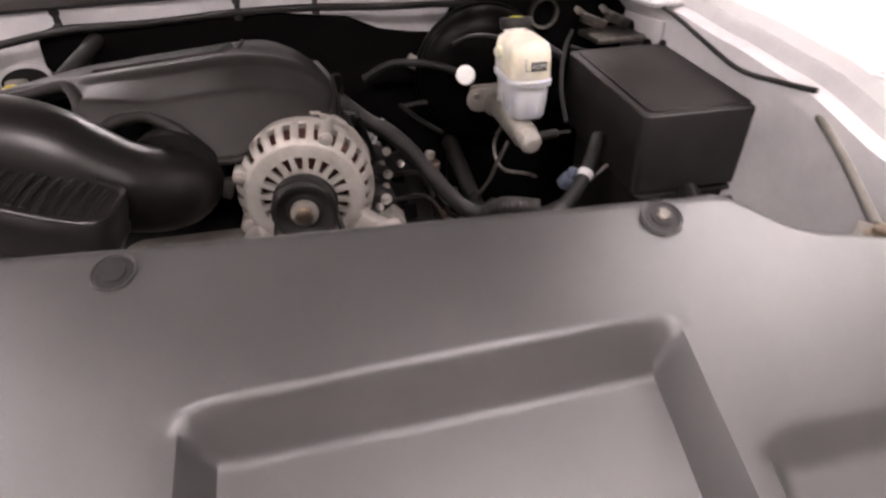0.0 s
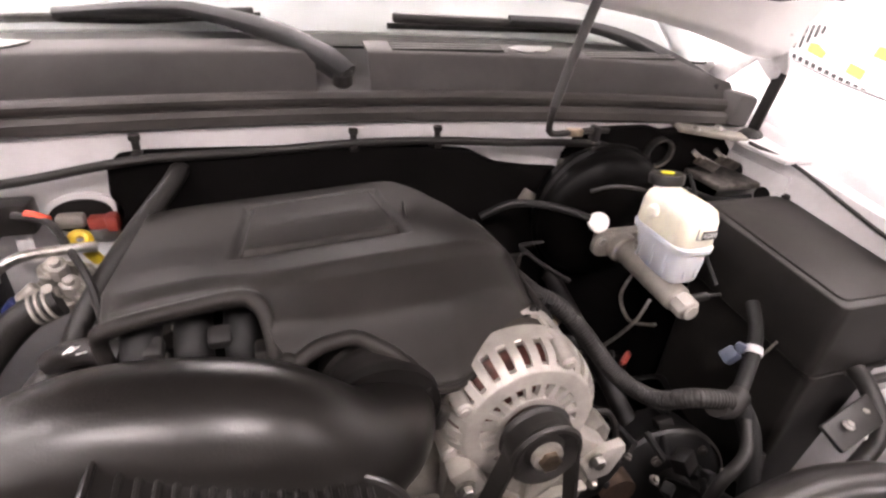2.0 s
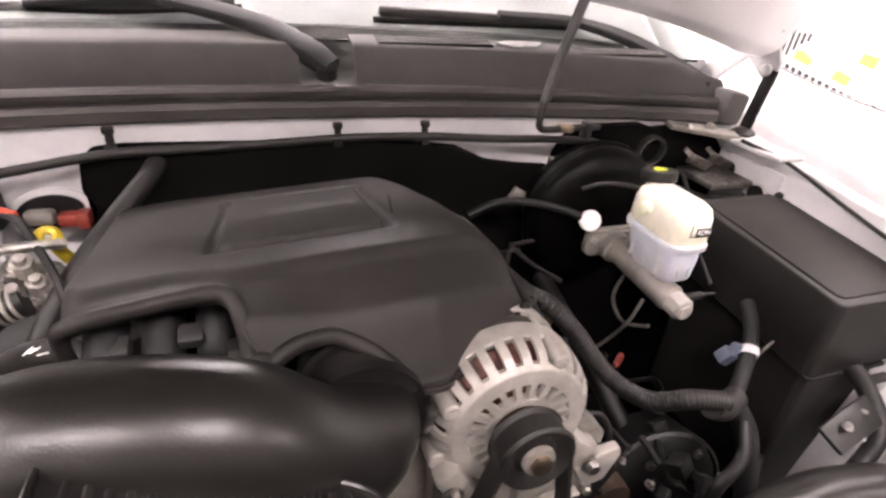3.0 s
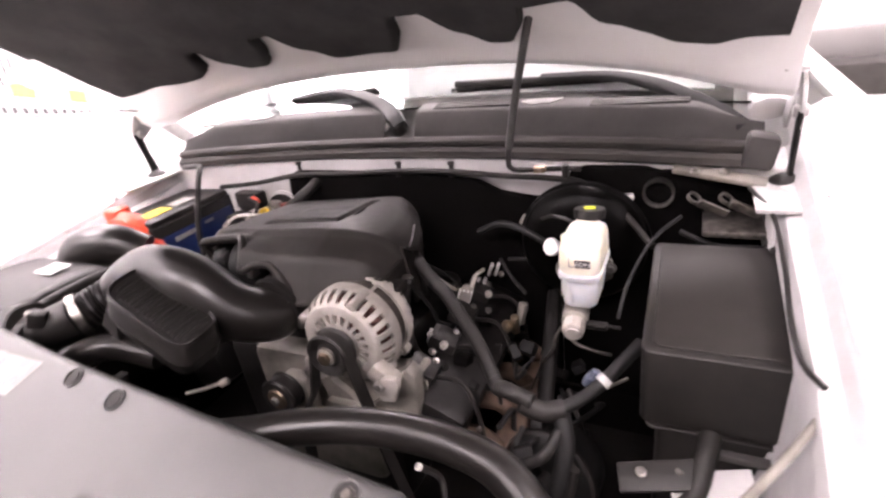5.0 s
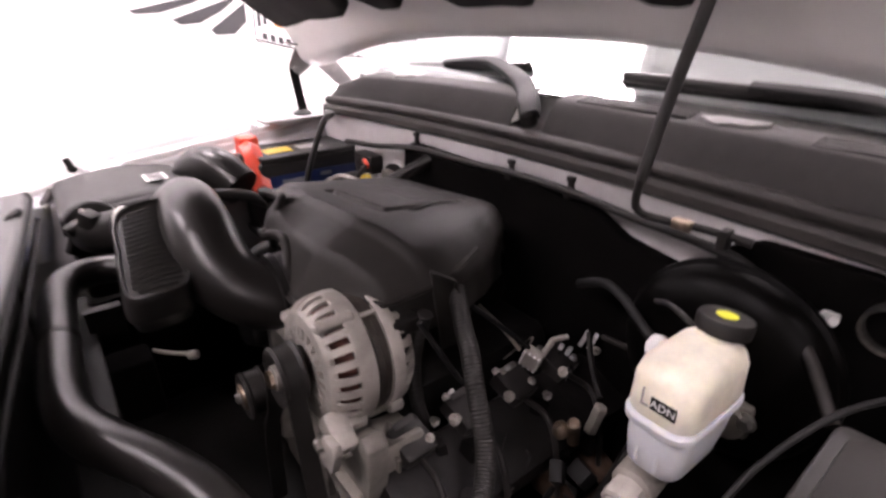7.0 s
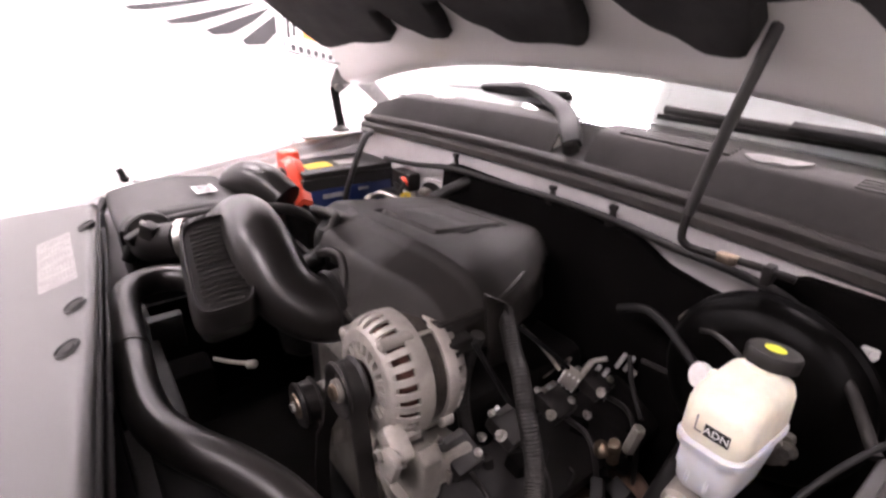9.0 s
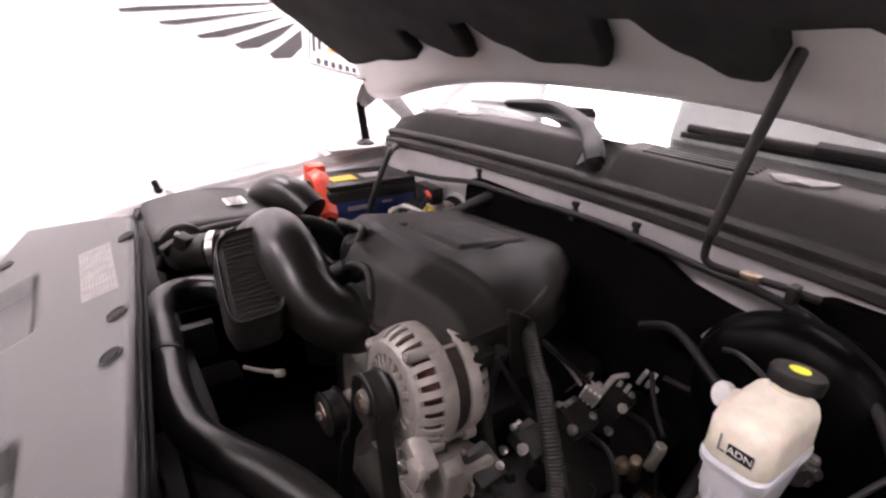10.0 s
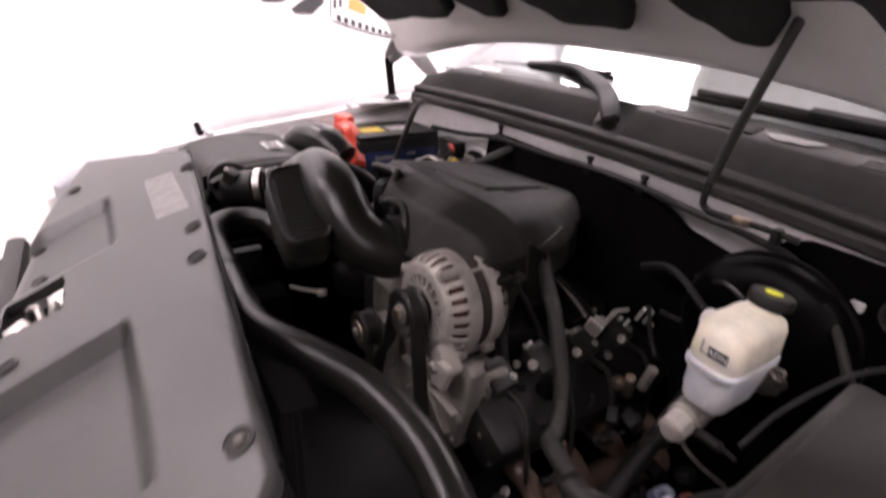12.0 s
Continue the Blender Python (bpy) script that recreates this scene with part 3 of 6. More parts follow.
def crease(x):
    """The lower crease: y and z, and the upper crease's y."""
    c1 = 0.800 + 0.35 * max(0, x - 0.03)
    return c1, plateau(x, 0.875) - 0.010 - 0.018 * step(x, -0.14, -0.05), c1 + 0.055


def front_z(x):
    return sum(line(x + d, FRONT_Z) for d in (-0.008, -0.004, 0, 0.004, 0.008)) / 5


def front_y(x):
    """The front edge: the arch on the driver's side, and the rim cut out of the sloping front face."""
    c1, z1, c2 = crease(x)
    cutout = c1 - max(0.004, (z1 - front_z(x)) / 1.7)
    arch = sum(line(x + d, FRONT_Y) for d in (-0.006, 0, 0.006)) / 3
    k = step(x, -0.150, -0.132)
    return arch * (1 - k) + cutout * k


def cover_xy(u, v):
    x = -0.285 + (interp(0.76 + 0.375 * v, RIGHT) + 0.285) * u
    y0 = front_y(x)
    return x, y0, y0 + (1.135 - y0) * v


def cover_height(x, y):
    y0, z0 = front_y(x), front_z(x)
    c1, z1, c2 = crease(x)
    a1 = max(y0 + 0.030, c2)
    rear = [(1.115, plateau(x, 1.115)), (1.14, plateau(x, 1.14) - 0.03)]
    arch = [(y0, z0), (y0 + 0.008, z0 + 0.003), (a1, plateau(x, a1) - 0.007), (a1 + 0.005, plateau(x, a1) - 0.001)] + rear
    face = [(y0, z0), (max(c1, y0 + 0.004), z1), (c2, plateau(x, c2) - 0.009), (c2 + 0.005, plateau(x, c2) - 0.001)] + rear
    k = step(x, -0.150, -0.132)
    return line(y, arch) * (1 - k) + line(y, face) * k


SOFT = [(dx, dy) for dx in (-0.004, 0, 0.004) for dy in (-0.006, -0.003, 0, 0.003, 0.006)]


def cover_surface(u, v):
    x, y0, y = cover_xy(u, v)
    z = sum(cover_height(x + dx, max(front_y(x + dx), y + dy)) for dx, dy in SOFT) / len(SOFT) - 0.020 * max(0, (u - 0.90) / 0.10) ** 2.2
    cx = 0.008 * step(y, 0.91, 1.05)
    badge = step(x, -0.164 + cx, -0.160 + cx) * (1 - step(x, 0.004 - cx, 0.008 - cx)) * step(y, 0.918, 0.922) * (1 - step(y, 1.062, 1.066))
    groove = step(x, -0.175 + cx, -0.169 + cx) * (1 - step(x, 0.013 - cx, 0.019 - cx)) * step(y, 0.906, 0.912) * (1 - step(y, 1.071, 1.077)) - badge
    scallop = math.exp(-((y - 0.997) / 0.014) ** 2) * step(x, -0.13, -0.10) * (1 - step(x, -0.03, -0.005))
    return Vector((x, y, z + 0.003 * badge - 0.005 * groove - 0.002 * scallop))


engine_cover = thing("engine_cover", (-0.06, 0.95, 1.0), "matt black moulded plastic engine cover with a raised panel", "engine cover")
part("shell", sheet(170, 120, cover_surface, 0.012, (0, 0.3, -1)), M_COVER, engine_cover, smooth=75)
RIM = [(-0.284, 0.856, 1.080), (-0.286, 0.850, 1.132), (-0.268, 0.833, 1.160), (-0.20, 0.836, 1.171), (-0.158, 0.828, 1.180), (-0.144, 0.818, 1.176), (-0.137, 0.803, 1.158), (-0.134, 0.788, 1.135)]
RIM += [(-0.126 + 0.007 * k, front_y(-0.126 + 0.007 * k) - 0.002, front_z(-0.126 + 0.007 * k)) for k in range(19)]
part("front_lip", tube(RIM, 0.0075, 4, 12), M_COVER, engine_cover)
part("edge_rib", tube([(0.007 * k, front_y(0.007 * k) - 0.001, front_z(0.007 * k) - 0.002) for k in range(1, 22)] + [(0.148, 0.90, 1.122), (0.143, 0.95, 1.132), (0.126, 1.0, 1.142)], 0.0042, 4, 8), M_COVER, engine_cover)
part("side_skirt", sheet(24, 8, lambda u, v: Vector((interp(0.86 + 0.25 * u, RIGHT) - 0.006 + 0.008 * v, 0.875 + 0.24 * u, (cover_height(interp(0.86 + 0.25 * u, RIGHT) - 0.006, 0.875 + 0.24 * u) - 0.021) * (1 - v) + 1.06 * v)), 0.004, (-1, 0, 0)), M_COVER, engine_cover)
leg = part("leg", prism([(0.899, 1.146), (0.936, 1.122), (0.946, 1.02), (0.916, 1.02)], lambda a, b, h: Vector((0.148 + h, a, b)), 0.006, 0.0015), M_COVER, engine_cover)
part("rib", join(box(0.157, 0.942, 1.072, 0.012, 0.003, 0.104, 0.001, pose(0, 0, 0, 6, 0, 0)), box(0.157, 0.917, 1.136, 0.012, 0.046, 0.003, 0.001, pose(0, 0, 0, -33, 0, 0))), M_COVER, leg)
part("raised_bar", box(0.024, 0.965, plateau(0.024, 0.965) + 0.001, 0.004, 0.05, 0.005, 0.001, pose(0, 0, 0, 7, 0, -8)), M_DARK, engine_cover)

# ---- engine: intake manifold, block, valve covers ----
engine = thing("engine_block", (0, 0.95, 0.55), "dark V8 engine block with accessories", "engine")
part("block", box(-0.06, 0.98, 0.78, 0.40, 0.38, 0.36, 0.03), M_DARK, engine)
part("front_timing_cover", box(-0.03, 0.80, 0.82, 0.26, 0.06, 0.30, 0.02), M_CAST, engine)
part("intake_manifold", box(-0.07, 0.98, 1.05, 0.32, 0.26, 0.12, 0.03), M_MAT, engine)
for k in range(3):
    part("intake_runner", tube([(-0.255 + 0.045 * k, 0.95, 1.13), (-0.255 + 0.045 * k, 0.885, 1.135), (-0.255 + 0.045 * k, 0.845, 1.11), (-0.255 + 0.045 * k, 0.845, 1.06)], 0.018, 6, 14), M_LOOM, engine)
for k, x in enumerate((-0.245, -0.185)):
    part("injector_clip", box(x, 0.845, 1.122 + 0.004 * k, 0.022, 0.02, 0.016, 0.004, pose(0, 0, 0, 25, 0, 0)), M_PIN, engine, "grey plastic clip")
part("sensor", box(-0.145, 0.82, 1.115, 0.018, 0.02, 0.03, 0.003), M_STEEL, engine)
throttle = part("throttle_body", lathe([(0, 0.052), (0.02, 0.055), (0.022, 0.049), (0.035, 0.049), (0.037, 0.054), (0.06, 0.054)], (-0.045, 0.765, 1.080), (0, 1, 0), 36), M_BLACK, engine)
part("clamp_ring", lathe([(0, 0.0555), (0.010, 0.0565), (0.011, 0.055)], (-0.045, 0.755, 1.080), (0, 1, 0), 36), M_DARK, throttle)
part("clamp_screw", box(0.012, 0.757, 1.060, 0.012, 0.014, 0.026, 0.003, pose(0, 0, 0, 0, 20, 0)), M_STEEL, throttle, "bright clamp screw block")
for side, x in ((1, 0.225), (-1, -0.33)):
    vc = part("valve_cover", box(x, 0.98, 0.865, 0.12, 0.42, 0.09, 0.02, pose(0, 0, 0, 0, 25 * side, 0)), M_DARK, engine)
    for k in range(4):
        y = 0.83 + 0.095 * k
        coil = part("ignition_coil", box(x - 0.03 * side, y, 0.935, 0.055, 0.052, 0.030, 0.006, pose(0, 0, 0, 0, 25 * side, 6)), M_BLACK, engine)
        part("bolt", hexbolt((x - 0.012 * side, y + 0.020, 0.944), (0.42 * side, 0, 0.9), 0.0048, 0.004), M_STEEL, coil)
        part("bolt", hexbolt((x - 0.048 * side, y - 0.020, 0.958), (0.42 * side, 0, 0.9), 0.0048, 0.004), M_STEEL, coil)
        part("rib", box(x - 0.045 * side, y, 0.956, 0.010, 0.034, 0.006, 0.001, pose(0, 0, 0, 0, 25 * side, 6)), M_STEEL if k == 2 else M_COWL, coil)
        part("plug_wire", tube([(x - 0.005 * side, y, 0.925), (x + 0.05 * side, y - 0.01, 0.93), (x + 0.075 * side, y - 0.015, 0.88), (x + 0.08 * side, y - 0.01, 0.80)], 0.0045, 6, 8), M_RUBBER, coil)
part("exhaust_manifold", tube([(0.33, 0.80, 0.76, 0.028), (0.335, 0.95, 0.755, 0.032), (0.335, 1.12, 0.74, 0.034)], 0.03, 6, 14), M_RUST, engine, "rusty exhaust manifold")
for k in range(4):
    part("exhaust_runner", tube([(0.26, 0.83 + 0.095 * k, 0.80), (0.30, 0.83 + 0.095 * k, 0.80), (0.33, 0.835 + 0.095 * k, 0.765)], 0.018, 5, 10), M_RUST, engine)
part("heat_tube", tube([(0.24, 1.13, 0.80), (0.23, 1.17, 0.77), (0.25, 1.19, 0.70)], 0.016, 5, 10), M_BRASS, engine, "coppery oxygen sensor")

# ---- alternator ----
AX, AY, AZ, A_S = 0.103, 0.737, 1.043, 0.98
AD = Vector((0, 1, -0.03)).normalized()
A_R, A_U = Vector((1, 0, 0)), Vector((0, 0.03, 1)).normalized()


def alt(r, ang, s):
    return Vector((AX, AY, AZ)) + A_R * (A_S * r * math.cos(ang)) + A_U * (A_S * r * math.sin(ang)) + AD * s


def bar_strip(path, ang, w, thick=0.004):
    """A radial bar: path of (r, s), width w across."""
    bm = bmesh.new()
    rows = []
    for k, (r, s) in enumerate(path):
        side = Vector((-math.sin(ang), 0, math.cos(ang)))
        c = alt(r, ang, s)
        n0 = path[max(k - 1, 0)]
        n1 = path[min(k + 1, len(path) - 1)]
        d = alt(n1[0], ang, n1[1]) - alt(n0[0], ang, n0[1])
        nn = d.cross(side).normalized() * thick
        rows.append([bm.verts.new(c - side * w / 2), bm.verts.new(c + side * w / 2), bm.verts.new(c + side * w / 2 + nn), bm.verts.new(c - side * w / 2 + nn)])
    for p, q in zip(rows, rows[1:]):
        for i in range(4):
            bm.faces.new((p[i], p[(i + 1) % 4], q[(i + 1) % 4], q[i]))
    bm.faces.new(rows[0][::-1])
    bm.faces.new(rows[-1])
    return bm


def drum(profile, origin, axis, seg, cap=True):
    return lathe([(a, r * A_S) for a, r in profile], origin, axis, seg, cap)


alternator = thing("alternator", (AX, 0.79, 0.95), "cast aluminium alternator with slotted housing and belt pulley", "alternator")
ORI = (AX, AY, AZ)
front_housing = part("front_housing", join(
    drum([(0.010, 0.028), (0.004, 0.029), (0.0, 0.030), (0.0, 0.038), (0.004, 0.039), (0.010, 0.037)], ORI, AD, 56, False),
    drum([(0.012, 0.054), (0.004, 0.0545), (0.0015, 0.0555), (0.0015, 0.0705), (0.003, 0.0735), (0.007, 0.0760), (0.012, 0.0752)], ORI, AD, 64, False),
    drum([(0.036, 0.0800), (0.0335, 0.0868), (0.035, 0.0886), (0.038, 0.0888), (0.056, 0.0888), (0.059, 0.086), (0.059, 0.080)], ORI, AD, 64, False)), M_ALU, alternator)
for k in range(20):
    part("inner_fin", bar_strip([(0.036, 0.0005), (0.046, 0.001), (0.0565, 0.0017)], 2 * math.pi * (k + 0.5) / 20, 0.0066, -0.007), M_ALU, front_housing)
for k in range(28):
    part("outer_fin", bar_strip([(0.0740, 0.0040), (0.0795, 0.0082), (0.0842, 0.0150), (0.0872, 0.0245), (0.0886, 0.0365)], 2 * math.pi * k / 28, 0.0094, -0.004), M_ALU, front_housing)
for a_deg in (64, 154):
    a = math.radians(a_deg)
    part("bolt_boss", join(cyl(alt(0.0815, a, 0.003), alt(0.0845, a, 0.050), 0.0088, 18, 0.002), cyl(alt(0.0815, a, 0.001), alt(0.0815, a, 0.004), 0.0045, 6, 0.0005)), M_ALU, front_housing)
part("copper_winding", drum([(0.013, 0.030), (0.013, 0.060), (0.020, 0.072), (0.034, 0.080)], ORI, AD, 48), M_COPPER, alternator, "dark copper windings behind the slots")
stator = part("stator", drum([(0.057, 0.081), (0.060, 0.0830), (0.0615, 0.0830), (0.062, 0.0822), (0.0625, 0.0830), (0.0695, 0.0830), (0.070, 0.0822), (0.0705, 0.0830), (0.078, 0.0830), (0.080, 0.081)], ORI, AD, 56), M_LAMINATE, alternator,
              "dark laminated stator band")
for a_deg in (62,):
    part("strap", bar_strip([(0.0870, 0.056), (0.0862, 0.068), (0.0866, 0.082)], math.radians(a_deg), 0.005, -0.004), M_ALU, stator, "cast strap over the stator")
rear_housing = part("rear_housing", join(
    drum([(0.080, 0.080), (0.0805, 0.0865), (0.082, 0.0876), (0.097, 0.0876), (0.099, 0.084), (0.099, 0.078)], ORI, AD, 64, False),
    drum([(0.116, 0.074), (0.119, 0.071), (0.128, 0.055), (0.130, 0.010)], ORI, AD, 56, True)), M_ALU, alternator)
for k in range(28):
    part("rear_fin", bar_strip([(0.0872, 0.095), (0.084, 0.106), (0.073, 0.118)], 2 * math.pi * k / 28, 0.0098, -0.005), M_ALU, rear_housing)
part("rear_core", drum([(0.082, 0.074), (0.116, 0.066)], ORI, AD, 40), M_DARK, alternator)
for a_deg in (205, 318):
    a = math.radians(a_deg)
    lug = part("mounting_lug", join(cyl(alt(0.088, a, 0.012), alt(0.088, a, 0.046), 0.0105, 20, 0.002),
                                    box(*alt(0.082, a, 0.032), 0.024, 0.024, 0.024, 0.004, pose(0, 0, 0, 0, -a_deg, 0))), M_ALU, alternator)
    part("rear_lug", cyl(alt(0.088, a, 0.080), alt(0.088, a, 0.100), 0.0105, 20, 0.002), M_ALU, alternator)
    part("through_bolt", cyl(alt(0.088, a, 0.040), alt(0.088, a, 0.090), 0.004, 10), M_STEEL, lug)
part("lower_arm", box(0.178, 0.740, 0.990, 0.050, 0.030, 0.034, 0.006, pose(0, 0, 0, 0, 38, 0)), M_ALU, alternator)
part("lower_arm", box(0.040, 0.740, 0.985, 0.030, 0.028, 0.050, 0.008, pose(0, 0, 0, 0, -30, 0)), M_ALU, alternator)
PR = 0.0365
pulley = part("pulley", lathe([(-0.034, 0.014), (-0.032, 0.022), (-0.038, 0.030), (-0.040, PR), (-0.037, PR + 0.0025), (-0.034, PR)] +
                              [(-0.031 + 0.003 * k, PR - 0.002 * (k % 2 == 0)) for k in range(6)] + [(-0.012, PR + 0.003), (-0.009, PR + 0.001), (-0.004, 0.022)], ORI, AD, 48), M_BLACK, alternator, "black grooved belt pulley")
part("hub_nut", lathe([(-0.049, 0.0085), (-0.0475, 0.0112), (-0.036, 0.0112)], ORI, AD, 6), M_BRASS, pulley, "worn metal hub nut")
part("hub_washer", lathe([(-0.043, 0.006), (-0.0415, 0.0158), (-0.036, 0.0165)], ORI, AD, 28), M_CAST, pulley)
part("plug", box(0.155, 0.85, 1.09, 0.03, 0.04, 0.022, 0.004), M_BLACK, alternator)

# cast bracket below the alternator
bracket = thing("alternator_bracket", (0.12, 0.76, 0.78), "ribbed grey cast metal accessory bracket", "bracket")
part("casting", prism([(0.025, 0.985), (0.055, 0.975), (0.10, 0.958), (0.15, 0.960), (0.195, 0.985), (0.212, 1.0), (0.226, 0.985), (0.222, 0.93), (0.20, 0.82), (0.05, 0.82), (0.02, 0.93)],
     lambda a, b, h: Vector((a, 0.752 + h, b)), 0.03, 0.004), M_CAST, bracket)
part("rear_block", prism([(0.045, 0.952), (0.10, 0.940), (0.15, 0.940), (0.204, 0.955), (0.212, 0.93), (0.205, 0.84), (0.185, 0.80), (0.05, 0.80), (0.03, 0.90)],
     lambda a, b, h: Vector((a, 0.782 + h, b)), 0.066, 0.006), M_CAST, bracket)
for k in range(3):
    part("side_rib", box(0.209, 0.800 + 0.020 * k, 0.885, 0.010, 0.006, 0.110, 0.002, pose(0, 0, 0, 0, 5, 0)), M_CAST, bracket)
part("top_boss", cyl((0.17, 0.80, 0.945), (0.17, 0.80, 0.965), 0.012, 18, 0.002), M_CAST, bracket)
part("top_boss", cyl((0.09, 0.82, 0.94), (0.09, 0.82, 0.96), 0.010, 18, 0.002), M_CAST, bracket)
part("block_bolt", hexbolt((0.213, 0.830, 0.925), (1, -0.1, 0.2), 0.0065, 0.006), M_STEEL, bracket)
for p, q, r in (((0.055, 0.955), (0.185, 0.845), 0.006), ((0.185, 0.955), (0.055, 0.845), 0.006), ((0.12, 0.955), (0.12, 0.83), 0.006), ((0.035, 0.90), (0.205, 0.90), 0.005)):
    n = math.hypot(q[0] - p[0], q[1] - p[1])
    part("rib", box((p[0] + q[0]) / 2, 0.746, (p[1] + q[1]) / 2, n, 0.014, r, 0.002, pose(0, 0, 0, 0, -math.degrees(math.atan2(q[1] - p[1], q[0] - p[0])), 0)), M_CAST, bracket)
part("ear_plate", prism([(0.180, 0.955), (0.205, 0.96), (0.218, 0.995), (0.214, 1.008), (0.19, 1.005), (0.165, 0.985)], lambda a, b, h: Vector((a, 0.715 + h, b)), 0.012, 0.003), M_ALU, bracket)
part("ear_bolt", hexbolt((0.182, 0.716, 0.990), (0, -1, 0.05), 0.0085, 0.008), M_STEEL, bracket, "zinc plated bolt")
part("ear_bolt", hexbolt((0.034, 0.722, 0.985), (0, -1, 0.05), 0.0085, 0.008), M_STEEL, bracket, "zinc plated bolt")
part("side_bolt", hexbolt((0.215, 0.745, 0.90), (0, -1, 0.0), 0.006, 0.006), M_STEEL, bracket)


def ribbon(pts, y0, y1, thick=0.004):
    """A flat belt along points (x, z)."""
    bm = bmesh.new()
    rows = []
    for i, (x, z) in enumerate(pts):
        a, b = pts[max(i - 1, 0)], pts[min(i + 1, len(pts) - 1)]
        d = Vector((b[0] - a[0], 0, b[1] - a[1])).normalized()
        n = Vector((-d.z, 0, d.x)) * thick
        c = Vector((x, 0, z))
        rows.append([bm.verts.new(c + Vector((0, y0, 0))), bm.verts.new(c + Vector((0, y1, 0))), bm.verts.new(c + n + Vector((0, y1, 0))), bm.verts.new(c + n + Vector((0, y0, 0)))])
    for p, q in zip(rows, rows[1:]):
        for i in range(4):
            bm.faces.new((p[i], p[(i + 1) % 4], q[(i + 1) % 4], q[i]))
    bm.faces.new(rows[0][::-1])
    bm.faces.new(rows[-1])
    return bm


IX, IZ, IR = -0.024, 0.938, 0.034
arc = [(AX + 0.0372 * math.cos(math.radians(t)), AZ + 0.0372 * math.sin(math.radians(t))) for t in range(-8, 199, 9)]
belt_pts = [(0.205, 0.70), (0.175, 0.83)] + arc + [(0.045, 0.955), (0.012, 0.905), (-0.01, 0.82), (-0.02, 0.72)]
solo("serpentine_belt", ribbon(belt_pts, 0.697, 0.721), M_RUBBER, "flat black rubber drive belt on the pulleys", "belt")
idler = thing("idler_pulley", (IX, 0.70, IZ - IR), "black idler pulley with a rusty metal hub", "pulley")
part("wheel", lathe([(-0.016, 0.022), (-0.016, IR), (-0.012, IR + 0.003), (-0.008, IR - 0.001), (0.010, IR - 0.001), (0.014, IR + 0.003), (0.016, IR)], (IX, 0.70, IZ), (0, 1, 0), 40), M_BLACK, idler)
part("hub", lathe([(-0.020, 0.010), (-0.019, 0.019), (-0.012, 0.023), (0.0, 0.023)], (IX, 0.70, IZ), (0, 1, 0), 32), M_BRASS, idler, "rusty brass coloured hub")
part("bolt", hexbolt((IX, 0.682, IZ), (0, -1, 0), 0.0085, 0.008), M_STEEL, idler)
part("arm", box(IX + 0.01, 0.735, IZ - 0.03, 0.06, 0.03, 0.10, 0.01), M_CAST, idler, "cast tensioner arm")

# ---- air intake ----
duct = thing("air_intake_duct", (-0.2, 0.69, 1.03), "glossy black plastic air intake duct with a ribbed resonator", "air duct")
part("elbow", tube([(-0.045, 0.80, 1.080, 0.044), (-0.045, 0.752, 1.072, 0.048), (-0.085, 0.706, 1.102, 0.050), (-0.15, 0.697, 1.154, 0.050), (-0.24, 0.704, 1.168, 0.046),
                    (-0.305, 0.704, 1.152, 0.042), (-0.352, 0.690, 1.126, 0.038)], 0.045, 10, 28), M_DUCT, duct)
part("bellows", tube([(-0.335, 0.697, 1.126), (-0.375, 0.668, 1.110), (-0.40, 0.63, 1.098)], 0.038, 8, 24, True, 0.006, 0.011), M_DUCT, duct, "corrugated rubber bellows")
part("clamp", tube([(-0.398, 0.634, 1.0985), (-0.405, 0.622, 1.097)], 0.0405, 2, 28), M_STEEL, duct, "steel hose clamp")
meter = part("air_meter", tube([(-0.403, 0.625, 1.097), (-0.44, 0.59, 1.085), (-0.475, 0.575, 1.078)], 0.038, 6, 22), M_BLACK, duct)
part("connector", box(-0.425, 0.575, 1.118, 0.03, 0.026, 0.03, 0.004, pose(0, 0, 0, 0, 20, 40)), M_BLACK, meter)
part("screw", hexbolt((-0.43, 0.567, 1.135), (0, -0.3, 1), 0.004, 0.004), M_STEEL, meter)
part("connector", box(-0.455, 0.55, 1.10, 0.02, 0.03, 0.02, 0.003, pose(0, 0, 0, 20, 0, 20)), M_COWL, meter)


def res_face(u, v, h=0.0):
    """Face of the resonator: u along the car's width, v towards the windscreen, h down into the box."""
    a, b = Vector((-0.243, 0.594, 1.182)), Vector((-0.048, 0.571, 1.114))
    c, d = Vector((-0.048, 0.660, 1.117)), Vector((-0.243, 0.693, 1.188))
    bulge = 0.006 * (1 - (2 * v - 1) ** 2)
    return (a * (1 - u) + b * u) * (1 - v) + (d * (1 - u) + c * u) * v + Vector((0.33, 0, 0.94)) * (bulge - h)


RES_OUT = [(0.5 + 0.5 * math.copysign(abs(math.cos(t)) ** 0.32, math.cos(t)), 0.5 + 0.5 * math.copysign(abs(math.sin(t)) ** 0.5, math.sin(t))) for t in (2 * math.pi * k / 64 for k in range(64))]


def res_inset(q):
    return [(0.5 + (a - 0.5) * (1 - q * 0.42), 0.5 + (b - 0.5) * (1 - q)) for a, b in RES_OUT]


def res_ring(levels, material, name, label=""):
    bm = bmesh.new()
    rings = [[bm.verts.new(res_face(a, b, h)) for a, b in res_inset(q)] for q, h in levels]
    for p, q in zip(rings, rings[1:]):
        for i in range(len(p)):
            bm.faces.new((p[i], p[(i + 1) % len(p)], q[(i + 1) % len(p)], q[i]))
    bm.faces.new(rings[-1])
    bm.faces.new(rings[0][::-1])
    return part(name, bm, material, duct, label, smooth=35)


